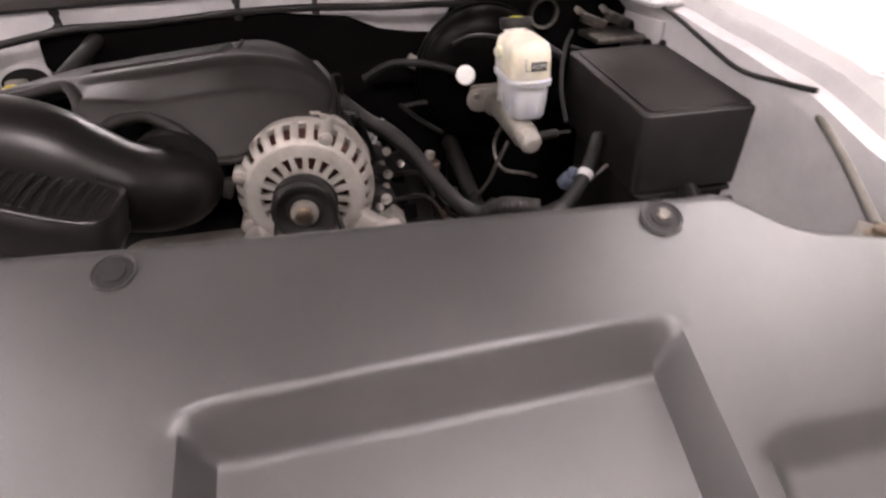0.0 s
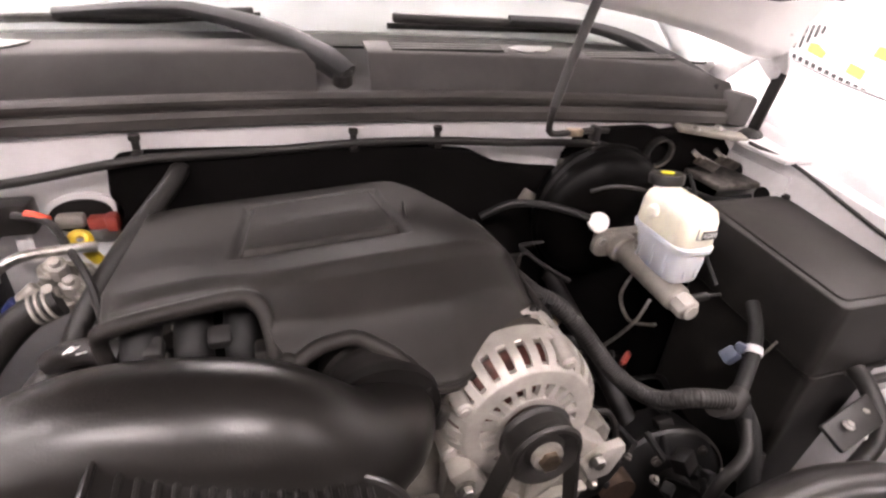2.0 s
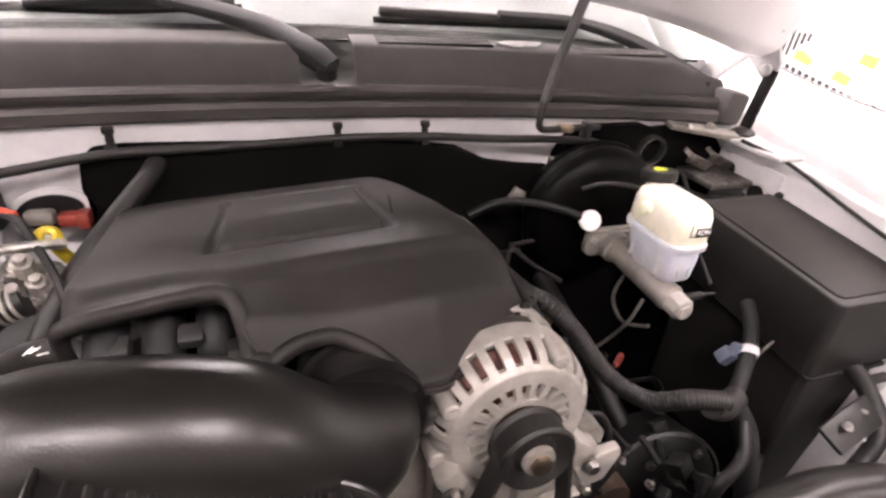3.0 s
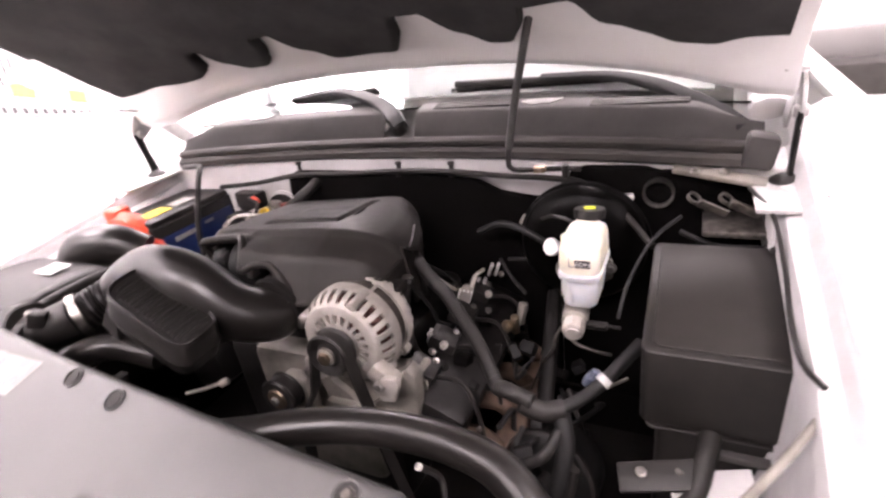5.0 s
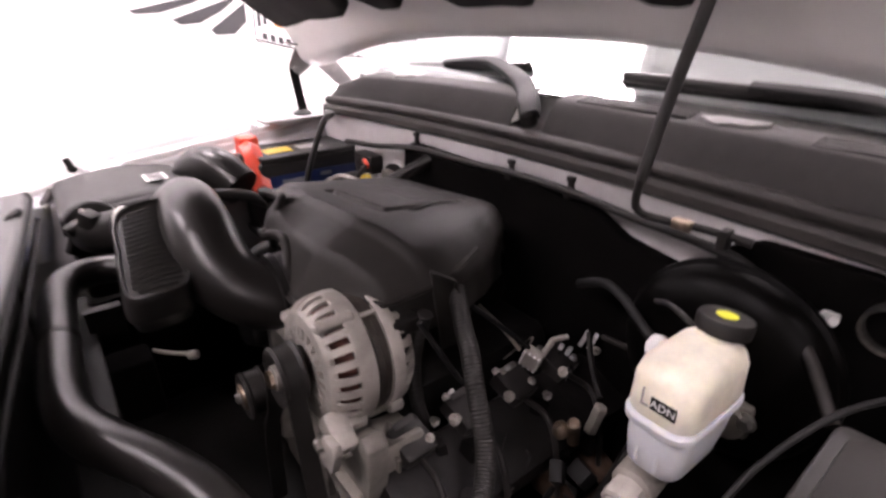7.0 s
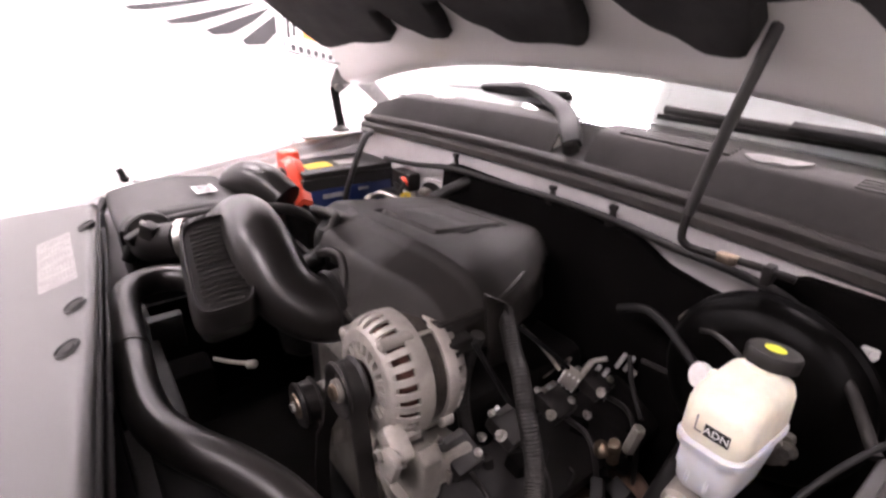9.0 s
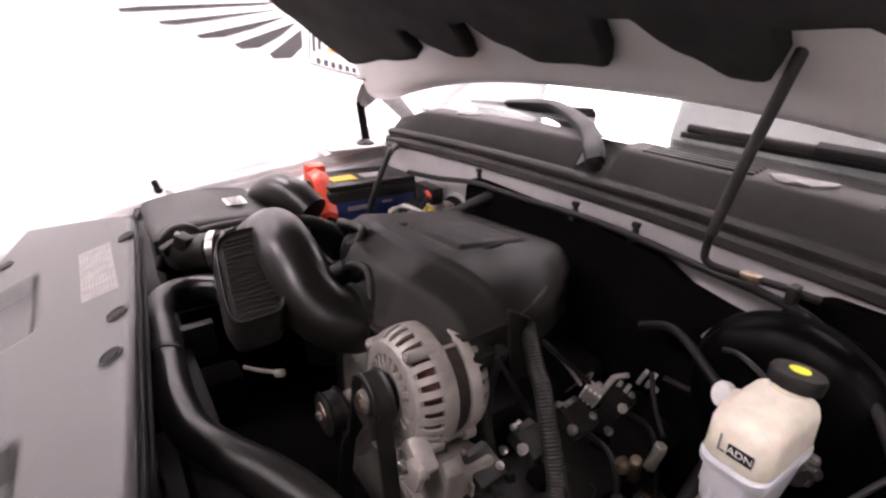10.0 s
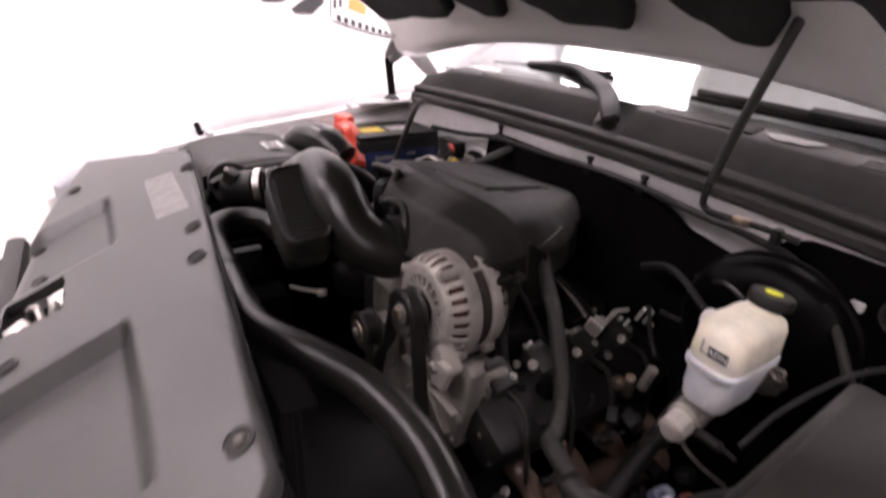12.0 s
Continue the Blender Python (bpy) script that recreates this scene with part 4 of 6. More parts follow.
resonator = res_ring([(0.12, 0.066), (0.02, 0.044), (-0.03, 0.040), (-0.03, 0.036), (0.02, 0.032), (0.02, 0.012), (0.05, 0.004), (0.10, 0.0), (0.15, 0.0), (0.17, 0.003), (0.22, 0.0035)], M_RES, "resonator", "ribbed black resonator box")
rim_pts = [res_face(a, b, 0.0) for a, b in res_inset(0.11)]
part("rim", tube([tuple(p) for p in rim_pts + rim_pts[:2]], 0.0024, 1, 8), M_DUCT, resonator, "shiny moulded rim")
for k in range(17):
    u = 0.10 + 0.80 * k / 16
    edge = 0.165 if 0 < k < 16 else 0.24
    part("rib", join(tube([res_face(u, edge, 0.0030), res_face(u, 0.5, 0.0030), res_face(u, 1 - edge, 0.0030)], 0.0026, 3, 8)), M_RES, resonator)
part("neck", join(cyl((-0.125, 0.665, 1.10), (-0.075, 0.705, 1.11), 0.021, 24, 0.003), cyl((-0.096, 0.688, 1.106), (-0.088, 0.695, 1.1075), 0.0245, 24, 0.002)), M_DUCT, duct)
part("side_flap", prism([(-0.30, 1.05), (-0.27, 1.13), (-0.285, 1.14), (-0.33, 1.09)], lambda a, b, h: Vector((a, 0.62 + h, b)), 0.012, 0.003), M_BLACK, duct)

airbox = thing("air_filter_box", (-0.66, 0.65, 0.90), "black plastic air filter box with a white sticker", "air filter")
part("body", box(-0.655, 0.655, 0.99, 0.24, 0.24, 0.16, 0.02), M_BLACK, airbox)
part("lid", sheet(30, 30, lambda u, v: Vector((-0.79 + 0.27 * u, 0.53 + 0.26 * v, 1.095 + 0.018 * math.sin(math.pi * v) * (0.5 + 0.5 * (1 - u)) + 0.016 * (min(1, min(u, 1 - u, v, 1 - v) / 0.08) ** 0.5))), 0.03, (0, 0, -1)), M_BLACK, airbox)
sticker = part("sticker", sheet(4, 4, lambda u, v: Vector((-0.655 + 0.062 * u, 0.695 + 0.045 * v, 1.1262))), M_PAPER, airbox, "white barcode sticker")
for k in range(7):
    part("print_line", box(-0.648 + 0.008 * k, 0.717, 1.1268, 0.003, 0.030, 0.0008, 0), M_INK, sticker)
for k in range(3):
    part("lid_clip", box(-0.525, 0.57 + 0.08 * k, 1.085, 0.012, 0.016, 0.035, 0.003), M_BLACK, airbox)
part("outlet", cyl((-0.54, 0.585, 1.075), (-0.465, 0.578, 1.095), 0.045, 26, 0.004), M_BLACK, airbox)

# snorkel between the air box and the battery
solo("intake_snorkel", tube([(-0.70, 0.80, 1.06, 0.05), (-0.665, 0.815, 1.115, 0.05), (-0.60, 0.845, 1.125, 0.048), (-0.545, 0.875, 1.09, 0.045)], 0.05, 8, 20), M_DUCT, "black ribbed plastic air snorkel", "air duct")
solo("battery_cable", tube([(-0.525, 0.535, 1.03), (-0.52, 0.56, 1.075), (-0.515, 0.61, 1.098), (-0.51, 0.70, 1.105), (-0.50, 0.80, 1.10), (-0.49, 0.88, 1.08), (-0.47, 0.95, 1.03)], 0.013, 8, 12), M_RUBBER,
     "thick black cable loom along the air box", "cable")

# ---- battery ----
battery = thing("battery", (-0.675, 1.07, 0.915), "black and blue car battery with a red terminal cover", "battery")
part("case", box(-0.675, 1.07, 1.025, 0.18, 0.27, 0.19, 0.008), M_BLACK, battery)
part("top_ledge", box(-0.675, 1.07, 1.126, 0.165, 0.255, 0.016, 0.005), M_BLACK, battery)
blue = part("side_label", box(-0.5838, 1.07, 1.045, 0.003, 0.23, 0.09, 0.001), M_BLUE, battery, "dark blue side label")
part("print_line", box(-0.5818, 1.02, 1.072, 0.002, 0.07, 0.012, 0), M_FADED, blue, "pale lettering bar")
part("print_line", box(-0.5818, 1.10, 1.078, 0.002, 0.03, 0.008, 0), M_FADED, blue)
part("warning_sticker", box(-0.655, 1.005, 1.1352, 0.05, 0.07, 0.002, 0.0), M_YELLOW, battery, "yellow warning sticker")
part("warning_sticker", box(-0.655, 1.09, 1.1352, 0.045, 0.06, 0.002, 0.0), M_FADED, battery)
part("terminal_cover", sheet(20, 8, lambda u, v: Vector((-0.735 + 0.165 * u, 0.950 + 0.045 * (v - 0.5) - 0.02 * u, 1.150 + 0.014 * math.sin(math.pi * min(1, u * 1.2)) - 0.115 * max(0, u - 0.5) ** 1.5 * 1.7 - 0.012 * abs(v - 0.5) * 2)), 0.016, (0, 0, -1)),
     M_RED, battery, "bright red terminal cover strap")
part("terminal_cap", box(-0.725, 0.955, 1.145, 0.05, 0.05, 0.045, 0.010), M_RED, battery, "bright red terminal cover")
part("tray", box(-0.675, 1.07, 0.925, 0.20, 0.29, 0.02, 0.004), M_DARK, battery)
solo("battery_brace", tube([(-0.70, 1.17, 1.205), (-0.60, 1.14, 1.218), (-0.555, 1.10, 1.217), (-0.55, 1.075, 1.18), (-0.55, 1.035, 1.08), (-0.55, 1.02, 0.98)], 0.0075, 8, 10), M_BLACK, "bent black steel brace over the battery", "brace")
solo("relay_box", join(box(-0.472, 1.165, 1.118, 0.085, 0.035, 0.045, 0.006), box(-0.49, 1.160, 1.098, 0.03, 0.03, 0.02, 0.004)), M_BLACK, "small black connector block on the bulkhead", "connector")
solo("relay_box", box(-0.52, 1.15, 1.03, 0.06, 0.05, 0.10, 0.008), M_DARK, "dark relay box beside the battery", "relay box")

# ---- air conditioning lines and dipstick by the bulkhead ----
ac = thing("air_conditioning_lines", (-0.40, 1.08, 0.95), "bright aluminium air conditioning lines and fittings", "pipe")
part("pipe", tube([(-0.345, 1.085, 1.106), (-0.375, 1.07, 1.113), (-0.42, 1.06, 1.112), (-0.455, 1.05, 1.090), (-0.487, 1.03, 1.055), (-0.513, 1.01, 1.020), (-0.522, 0.995, 0.985), (-0.515, 0.985, 0.95)], 0.0066, 8, 12), M_STEEL, ac)
for p, q, r in (((-0.447, 1.053, 1.097), (-0.460, 1.047, 1.085), 0.0125), ((-0.498, 1.022, 1.041), (-0.507, 1.015, 1.031), 0.0115)):
    part("pipe_nut", cyl(p, q, r, 6, 0.002), M_STEEL, ac)
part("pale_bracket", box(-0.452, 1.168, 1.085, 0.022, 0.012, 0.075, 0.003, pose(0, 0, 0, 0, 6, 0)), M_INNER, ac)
for k, (x, y, z) in enumerate(((-0.400, 1.078, 1.078), (-0.382, 1.075, 1.060), (-0.405, 1.070, 1.052), (-0.374, 1.080, 1.040), (-0.392, 1.085, 1.030), (-0.416, 1.062, 1.034), (-0.362, 1.085, 1.060), (-0.388, 1.07, 1.090))):
    part("fitting", join(cyl((x, y, z - 0.012), (x + 0.004, y - 0.012, z + 0.012), 0.0135 - 0.0015 * (k % 3), 8 if k % 2 else 20, 0.002), cyl((x + 0.003, y - 0.010, z + 0.006), (x + 0.006, y - 0.018, z + 0.020), 0.0065, 10, 0.001)), M_ALU if k % 3 else M_STEEL, ac)
part("flange", prism([(-0.425, 1.005), (-0.43, 1.05), (-0.40, 1.085), (-0.36, 1.075), (-0.35, 1.02)], lambda a, b, h: Vector((a, 1.10 - h, b)), 0.012, 0.003), M_CAST, ac)
part("blue_cap", join(cyl((-0.446, 1.052, 1.040), (-0.432, 1.055, 1.056), 0.0105, 14, 0.002)), M_BLUE, ac, "small blue service cap")
part("valve", cyl((-0.432, 1.055, 1.056), (-0.412, 1.06, 1.072), 0.008, 12, 0.002), M_ALU, ac)
part("hose", tube([(-0.392, 1.058, 1.050), (-0.425, 1.05, 1.040), (-0.465, 1.035, 1.005), (-0.505, 1.005, 0.955), (-0.54, 0.96, 0.90)], 0.0205, 8, 16), M_RUBBER, ac, "black rubber hose")
for k in range(3):
    p0 = Vector((-0.398 - 0.008 * k, 1.056 - 0.0015 * k, 1.049 - 0.0025 * k))
    part("crimp_ring", cyl(p0, p0 + Vector((-0.004, -0.0005, -0.001)), 0.0222, 20, 0.001), M_ALU, ac)
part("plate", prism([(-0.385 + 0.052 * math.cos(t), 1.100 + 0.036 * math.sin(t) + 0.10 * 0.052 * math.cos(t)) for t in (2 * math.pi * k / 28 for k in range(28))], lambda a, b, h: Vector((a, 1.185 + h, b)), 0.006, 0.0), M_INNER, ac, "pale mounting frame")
# Flat dark oval in place of the recess's shade.
part("recess", prism([(-0.386 + 0.040 * math.cos(t), 1.104 + 0.024 * math.sin(t) + 0.10 * 0.040 * math.cos(t)) for t in (2 * math.pi * k / 28 for k in range(28))], lambda a, b, h: Vector((a, 1.181 + h, b)), 0.004, 0.0), M_DARK, ac, "dark oval painting the shade of the frame's recess")
part("red_connector", join(box(-0.362, 1.172, 1.098, 0.026, 0.02, 0.018, 0.004), box(-0.345, 1.17, 1.098, 0.016, 0.024, 0.024, 0.005)), M_DARKRED, ac, "red plug connector")
part("grey_connector", box(-0.395, 1.172, 1.103, 0.035, 0.02, 0.02, 0.006), M_CAST, ac)
dip = thing("oil_dipstick", (-0.364, 1.096, 1.0), "yellow ring handled oil dipstick", "dipstick")
part("ring", lathe([(-0.004, 0.0045), (-0.006, 0.009), (0.0, 0.0150), (0.006, 0.009), (0.004, 0.0045), (-0.004, 0.0045)], (-0.364, 1.094, 1.112), (0.25, -0.6, 0.75), 28, False), M_YELLOW, dip)
part("stem", cyl((-0.362, 1.098, 1.098), (-0.352, 1.102, 1.075), 0.0075, 14, 0.002), M_YELLOW, dip)
part("tube", tube([(-0.352, 1.102, 1.078), (-0.345, 1.10, 1.02), (-0.35, 1.08, 0.92)], 0.005, 6, 8), M_STEEL, dip)
solo("coolant_pipe", tube([(-0.248, 1.192, 1.166), (-0.262, 1.165, 1.150), (-0.282, 1.135, 1.132), (-0.322, 1.078, 1.092), (-0.362, 1.025, 1.040), (-0.385, 0.985, 0.985), (-0.39, 0.96, 0.93)], 0.0135, 8, 14), M_RUBBER, "black rubber pipe beside the engine cover", "pipe")
solo("heater_hose", tube([(-0.44, 0.80, 0.93), (-0.41, 0.86, 0.98), (-0.385, 0.93, 1.01), (-0.375, 0.98, 1.0), (-0.38, 1.03, 0.95)], 0.022, 8, 14), M_RUBBER, "black rubber heater hose", "hose")
tag = thing("hose_tag", (-0.325, 0.90, 1.075), "black hose sleeve with worn white print", "tag")
part("sleeve", tube([(-0.362, 0.925, 1.060), (-0.335, 0.908, 1.080), (-0.305, 0.892, 1.092), (-0.280, 0.88, 1.09)], 0.0135, 6, 16), M_BLACK, tag)
for k in range(6):
    part("print_line", box(-0.331 + 0.004 * k, 0.894 - 0.0022 * k, 1.0955 + 0.0018 * (k % 3), 0.011 - 0.004 * (k % 2), 0.0012, 0.0016, 0.0003, pose(0, 0, 0, 20, -30 + 9 * k, 28)), M_PAPER, tag)
red_wire = solo("red_wire", tube([(-0.44, 1.13, 1.135), (-0.40, 1.115, 1.130), (-0.372, 1.075, 1.115), (-0.346, 1.035, 1.080), (-0.335, 1.00, 1.03)], 0.0052, 8, 8), M_RUBBER, "black sleeved battery wire with a red end", "wire")
solo("red_sleeve", tube([(-0.425, 1.128, 1.136), (-0.412, 1.124, 1.134), (-0.400, 1.119, 1.130)], 0.0062, 6, 8), M_RED, "short red heat shrink sleeve", "sleeve")

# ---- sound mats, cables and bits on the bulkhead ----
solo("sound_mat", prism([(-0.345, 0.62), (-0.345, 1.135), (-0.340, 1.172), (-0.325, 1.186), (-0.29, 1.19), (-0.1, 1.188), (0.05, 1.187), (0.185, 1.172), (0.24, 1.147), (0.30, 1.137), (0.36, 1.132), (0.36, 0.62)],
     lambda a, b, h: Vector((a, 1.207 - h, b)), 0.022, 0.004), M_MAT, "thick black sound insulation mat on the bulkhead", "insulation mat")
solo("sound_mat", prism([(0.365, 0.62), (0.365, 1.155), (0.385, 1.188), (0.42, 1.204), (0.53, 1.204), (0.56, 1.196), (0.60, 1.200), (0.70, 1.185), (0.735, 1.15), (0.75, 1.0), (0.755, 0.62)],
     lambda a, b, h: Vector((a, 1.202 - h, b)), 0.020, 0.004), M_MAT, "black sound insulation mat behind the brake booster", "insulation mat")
loom = thing("bulkhead_cable", (0, 1.19, 1.16), "black cable loom clipped along the bulkhead", "cable")
part("sleeve", tube([(-0.56, 1.155, 1.155), (-0.44, 1.17, 1.163), (-0.30, 1.178, 1.183), (-0.15, 1.184, 1.186), (0.0, 1.185, 1.193), (0.13, 1.183, 1.193), (0.25, 1.175, 1.188), (0.36, 1.165, 1.187), (0.43, 1.15, 1.180),
                     (0.50, 1.12, 1.14), (0.56, 1.06, 1.10)], 0.0065, 8, 10), M_RUBBER, loom)
for x in (-0.299, -0.004, 0.13):
    part("clip", join(cyl((x, 1.195, 1.185), (x, 1.190, 1.210), 0.0045, 10), box(x, 1.190, 1.211, 0.014, 0.010, 0.009, 0.002), box(x, 1.190, 1.198, 0.010, 0.005, 0.024, 0.001), box(x, 1.186, 1.187, 0.014, 0.014, 0.014, 0.003)), M_BLACK, loom)

rod = thing("hood_prop_rod", (0.30, 1.12, 1.20), "dark metal bonnet prop rod with a foam sleeve", "prop rod")
part("sleeve", tube([(0.352, 1.105, 1.500), (0.334, 1.112, 1.44), (0.309, 1.117, 1.345), (0.291, 1.12, 1.262)], 0.0074, 8, 12), M_HOODROD, rod)
part("rod", tube([(0.291, 1.12, 1.265), (0.288, 1.12, 1.235), (0.292, 1.122, 1.222), (0.31, 1.128, 1.216), (0.375, 1.145, 1.214), (0.42, 1.155, 1.21)], 0.0055, 8, 10), M_BLACK, rod)
part("foot_clip", box(0.345, 1.137, 1.215, 0.026, 0.016, 0.013, 0.003), M_BRASS, rod, "yellowed plastic clip")
part("foot_clip", box(0.392, 1.148, 1.208, 0.012, 0.02, 0.026, 0.003), M_BLACK, rod)
part("hook", tube([(0.352, 1.105, 1.500), (0.358, 1.103, 1.512), (0.374, 1.10, 1.514), (0.384, 1.098, 1.506)], 0.005, 6, 8), M_BRASS, rod)
solo("pale_bracket", join(box(0.352, 1.178, 1.10, 0.014, 0.012, 0.09, 0.003, pose(0, 0, 0, 0, 12, 0)), box(0.365, 1.176, 1.145, 0.03, 0.014, 0.016, 0.003)), M_CAST, "pale metal strut bracket on the bulkhead", "bracket")
solo("wire_loop", tube([(0.36, 1.17, 1.15), (0.35, 1.15, 1.12), (0.345, 1.13, 1.06), (0.33, 1.12, 1.03), (0.27, 1.12, 1.02)], 0.004, 8, 8), M_RUBBER, "thin black wire loop by the booster", "wire")
solo("white_clip", join(box(0.505, 1.176, 1.146, 0.018, 0.012, 0.014, 0.003), cyl((0.505, 1.18, 1.146), (0.512, 1.165, 1.150), 0.005, 10)), M_PAPER, "small white plastic clip on the sound mat", "clip")
solo("metal_tab", box(0.30, 1.176, 1.085, 0.030, 0.008, 0.026, 0.004, pose(0, 0, 0, 0, 30, 0)), M_CAST, "pale metal tab on the bulkhead", "tab")
grommet = thing("bulkhead_tube", (0.56, 1.19, 1.13), "black tube opening with a bright clamp ring", "tube")
part("ring", lathe([(-0.02, 0.024), (-0.021, 0.028), (0.0, 0.028), (0.0, 0.024), (-0.02, 0.024)], (0.558, 1.19, 1.158), (0, 1, 0.1), 32, False), M_STEEL, grommet)
# Dark plug paints the shade inside the tube.
part("bore", lathe([(-0.005, 0.0242), (0.01, 0.0242)], (0.558, 1.19, 1.158), (0, 1, 0.1), 28), M_DARK, grommet)

# ---- brake booster and master cylinder ----
booster = thing("brake_booster", (0.42, 1.13, 0.94), "large glossy black brake booster dome", "brake booster")
part("dome", lathe([(0, 0.042), (0.004, 0.05), (0.008, 0.085), (0.020, 0.112), (0.035, 0.122), (0.045, 0.1225), (0.050, 0.128), (0.056, 0.128), (0.062, 0.122), (0.09, 0.11)], (0.425, 1.088, 1.062), (0, 1, 0.02), 56), M_BOOST, booster)
valve = part("check_valve", lathe([(0, 0.0), (0.0005, 0.0150), (0.003, 0.0172), (0.009, 0.0172), (0.012, 0.012), (0.03, 0.009)], (0.377, 1.062, 1.085), (0.36, 0.85, -0.33), 28), M_PAPER, booster, "white plastic check valve")
# Vacuum hose takes the darkened black for the shade it lies in.
part("vacuum_hose", tube([(0.365, 1.075, 1.088), (0.34, 1.085, 1.096), (0.30, 1.11, 1.10), (0.25, 1.135, 1.095), (0.20, 1.145, 1.07)], 0.0068, 8, 12), M_LOOM, valve, "black vacuum hose")
part("wire", tube([(0.36, 1.08, 1.135), (0.385, 1.06, 1.15), (0.42, 1.04, 1.152), (0.45, 1.03, 1.14)], 0.0032, 8, 8), M_BLACK, booster)

master = thing("brake_master_cylinder", (0.455, 1.0, 0.98), "aluminium brake master cylinder with a milky fluid reservoir", "brake cylinder")
MX, MY = 0.457, 0.986


def rounded(cx, cy, hx, hy, r, n=6):
    out = []
    for qx, qy, a0 in ((1, 1, 0), (-1, 1, 90), (-1, -1, 180), (1, -1, 270)):
        for k in range(n + 1):
            a = radians(a0 + 90 * k / n)
            out.append((cx + qx * (hx - r) + r * math.cos(a), cy + qy * (hy - r) + r * math.sin(a)))
    return out


def stack(levels):
    """Rounded rectangles (cx, cy, hx, hy, r, z) joined into a closed body."""
    bm = bmesh.new()
    rings = [[bm.verts.new((x, y, lv[5] + (lv[6] * (y - lv[1]) if len(lv) > 6 else 0))) for x, y in rounded(*lv[:2], *(k * q for k, q in zip((0.82, 0.835, 0.80), lv[2:5])))] for lv in levels]
    for p, q in zip(rings, rings[1:]):
        for i in range(len(p)):
            bm.faces.new((p[i], p[(i + 1) % len(p)], q[(i + 1) % len(p)], q[i]))
    bm.faces.new(rings[0][::-1])
    bm.faces.new(rings[-1])
    return bm


res = part("reservoir_top", stack([(MX, MY, 0.0400, 0.0675, 0.0250, 1.104), (MX, MY, 0.0415, 0.0705, 0.0260, 1.108), (MX, MY, 0.0405, 0.0690, 0.0260, 1.142), (MX, MY, 0.0375, 0.0630, 0.0250, 1.154),
                                   (MX, MY, 0.0285, 0.0540, 0.0220, 1.160), (MX, MY, 0.0161, 0.0360, 0.0137, 1.162)]), M_CREAM, master, "cream reservoir top")
low_res = part("reservoir_bottom", stack([(MX, MY - 0.012, 0.0310, 0.0470, 0.0200, 1.040), (MX, MY - 0.010, 0.0345, 0.0540, 0.0240, 1.045), (MX, MY - 0.004, 0.0380, 0.0635, 0.0260, 1.072), (MX, MY, 0.0385, 0.0660, 0.0250, 1.092),
                                        (MX, MY, 0.0430, 0.0735, 0.0270, 1.094), (MX, MY, 0.0436, 0.0750, 0.0280, 1.102), (MX, MY, 0.0422, 0.0720, 0.0270, 1.104)]), M_MILKY, master, "milky translucent reservoir bottom")
for k in range(3):
    part("rib", box(MX - 0.0305, MY - 0.034 + 0.030 * k, 1.070, 0.004, 0.005, 0.042, 0.0015, pose(0, 0, 0, 0, 4, 0)), M_MILKY, low_res)
for k in range(2):
    part("rib", box(MX - 0.010 + 0.020 * k, MY - 0.0545, 1.070, 0.004, 0.004, 0.040, 0.0015, pose(0, 0, 0, -9, 0, 0)), M_MILKY, low_res)
part("neck", lathe([(0, 0.020), (0.012, 0.0195), (0.016, 0.018)], (0.456, 1.022, 1.153), (0, 0.16, 1), 28), M_CREAM, res)
cap_ob = part("cap", lathe([(0, 0.022), (0.002, 0.026), (0.014, 0.027), (0.018, 0.025), (0.0185, 0.0)], (0.458, 1.030, 1.162), (0, 0.16, 1), 36), M_BLACK, master, "black screw cap")
cap_n = Vector((0, 0.16, 1)).normalized()
part("cap_print", lathe([(0, 0.0105), (0.0008, 0.0102), (0.0008, 0.0)], Vector((0.458, 1.030, 1.162)) + cap_n * 0.0187, cap_n, 24), M_LIME, cap_ob, "yellow printed warning oval")
part("side_port", cyl((0.428, 1.0, 1.135), (0.415, 0.998, 1.135), 0.010, 16, 0.003), M_CREAM, res)
part("label_plate", box(MX + 0.008, MY - 0.0598, 1.126, 0.025, 0.0016, 0.0135, 0.0005), M_BLACK, res, "black printed label with white letters")
part("level_mark", join(box(MX - 0.013, MY - 0.0598, 1.129, 0.0012, 0.0016, 0.018, 0), box(MX - 0.010, MY - 0.0598, 1.1205, 0.007, 0.0016, 0.0012, 0)), M_INK, res)
txt = bpy.data.curves.new("label_text", "FONT")
txt.body, txt.size, txt.align_x, txt.align_y, txt.extrude = "ADN", 0.0112, "CENTER", "CENTER", 0.0002
txt_ob = new("label_text_tmp", txt)
me = bpy.data.meshes.new_from_object(txt_ob)
bpy.data.objects.remove(txt_ob)
bmt = bmesh.new()
bmt.from_mesh(me)
bmesh.ops.transform(bmt, matrix=pose(MX + 0.008, MY - 0.0609, 1.1262, 90, 0, 0), verts=bmt.verts)
part("label_text", bmt, M_PAPER, res, "white letters", smooth=0)
body_mc = part("body", join(cyl((0.450, 0.925, 1.014), (0.436, 1.095, 1.036), 0.022, 24, 0.004), cyl((0.451, 0.912, 1.012), (0.449, 0.928, 1.015), 0.017, 6, 0.002),
                            box(0.440, 1.085, 1.036, 0.10, 0.014, 0.045, 0.008), cyl((0.45, 0.955, 1.02), (0.45, 0.955, 1.045), 0.014, 16), cyl((0.446, 1.03, 1.03), (0.448, 1.03, 1.055), 0.014, 16)), M_CAST, master, "dull cast cylinder body")
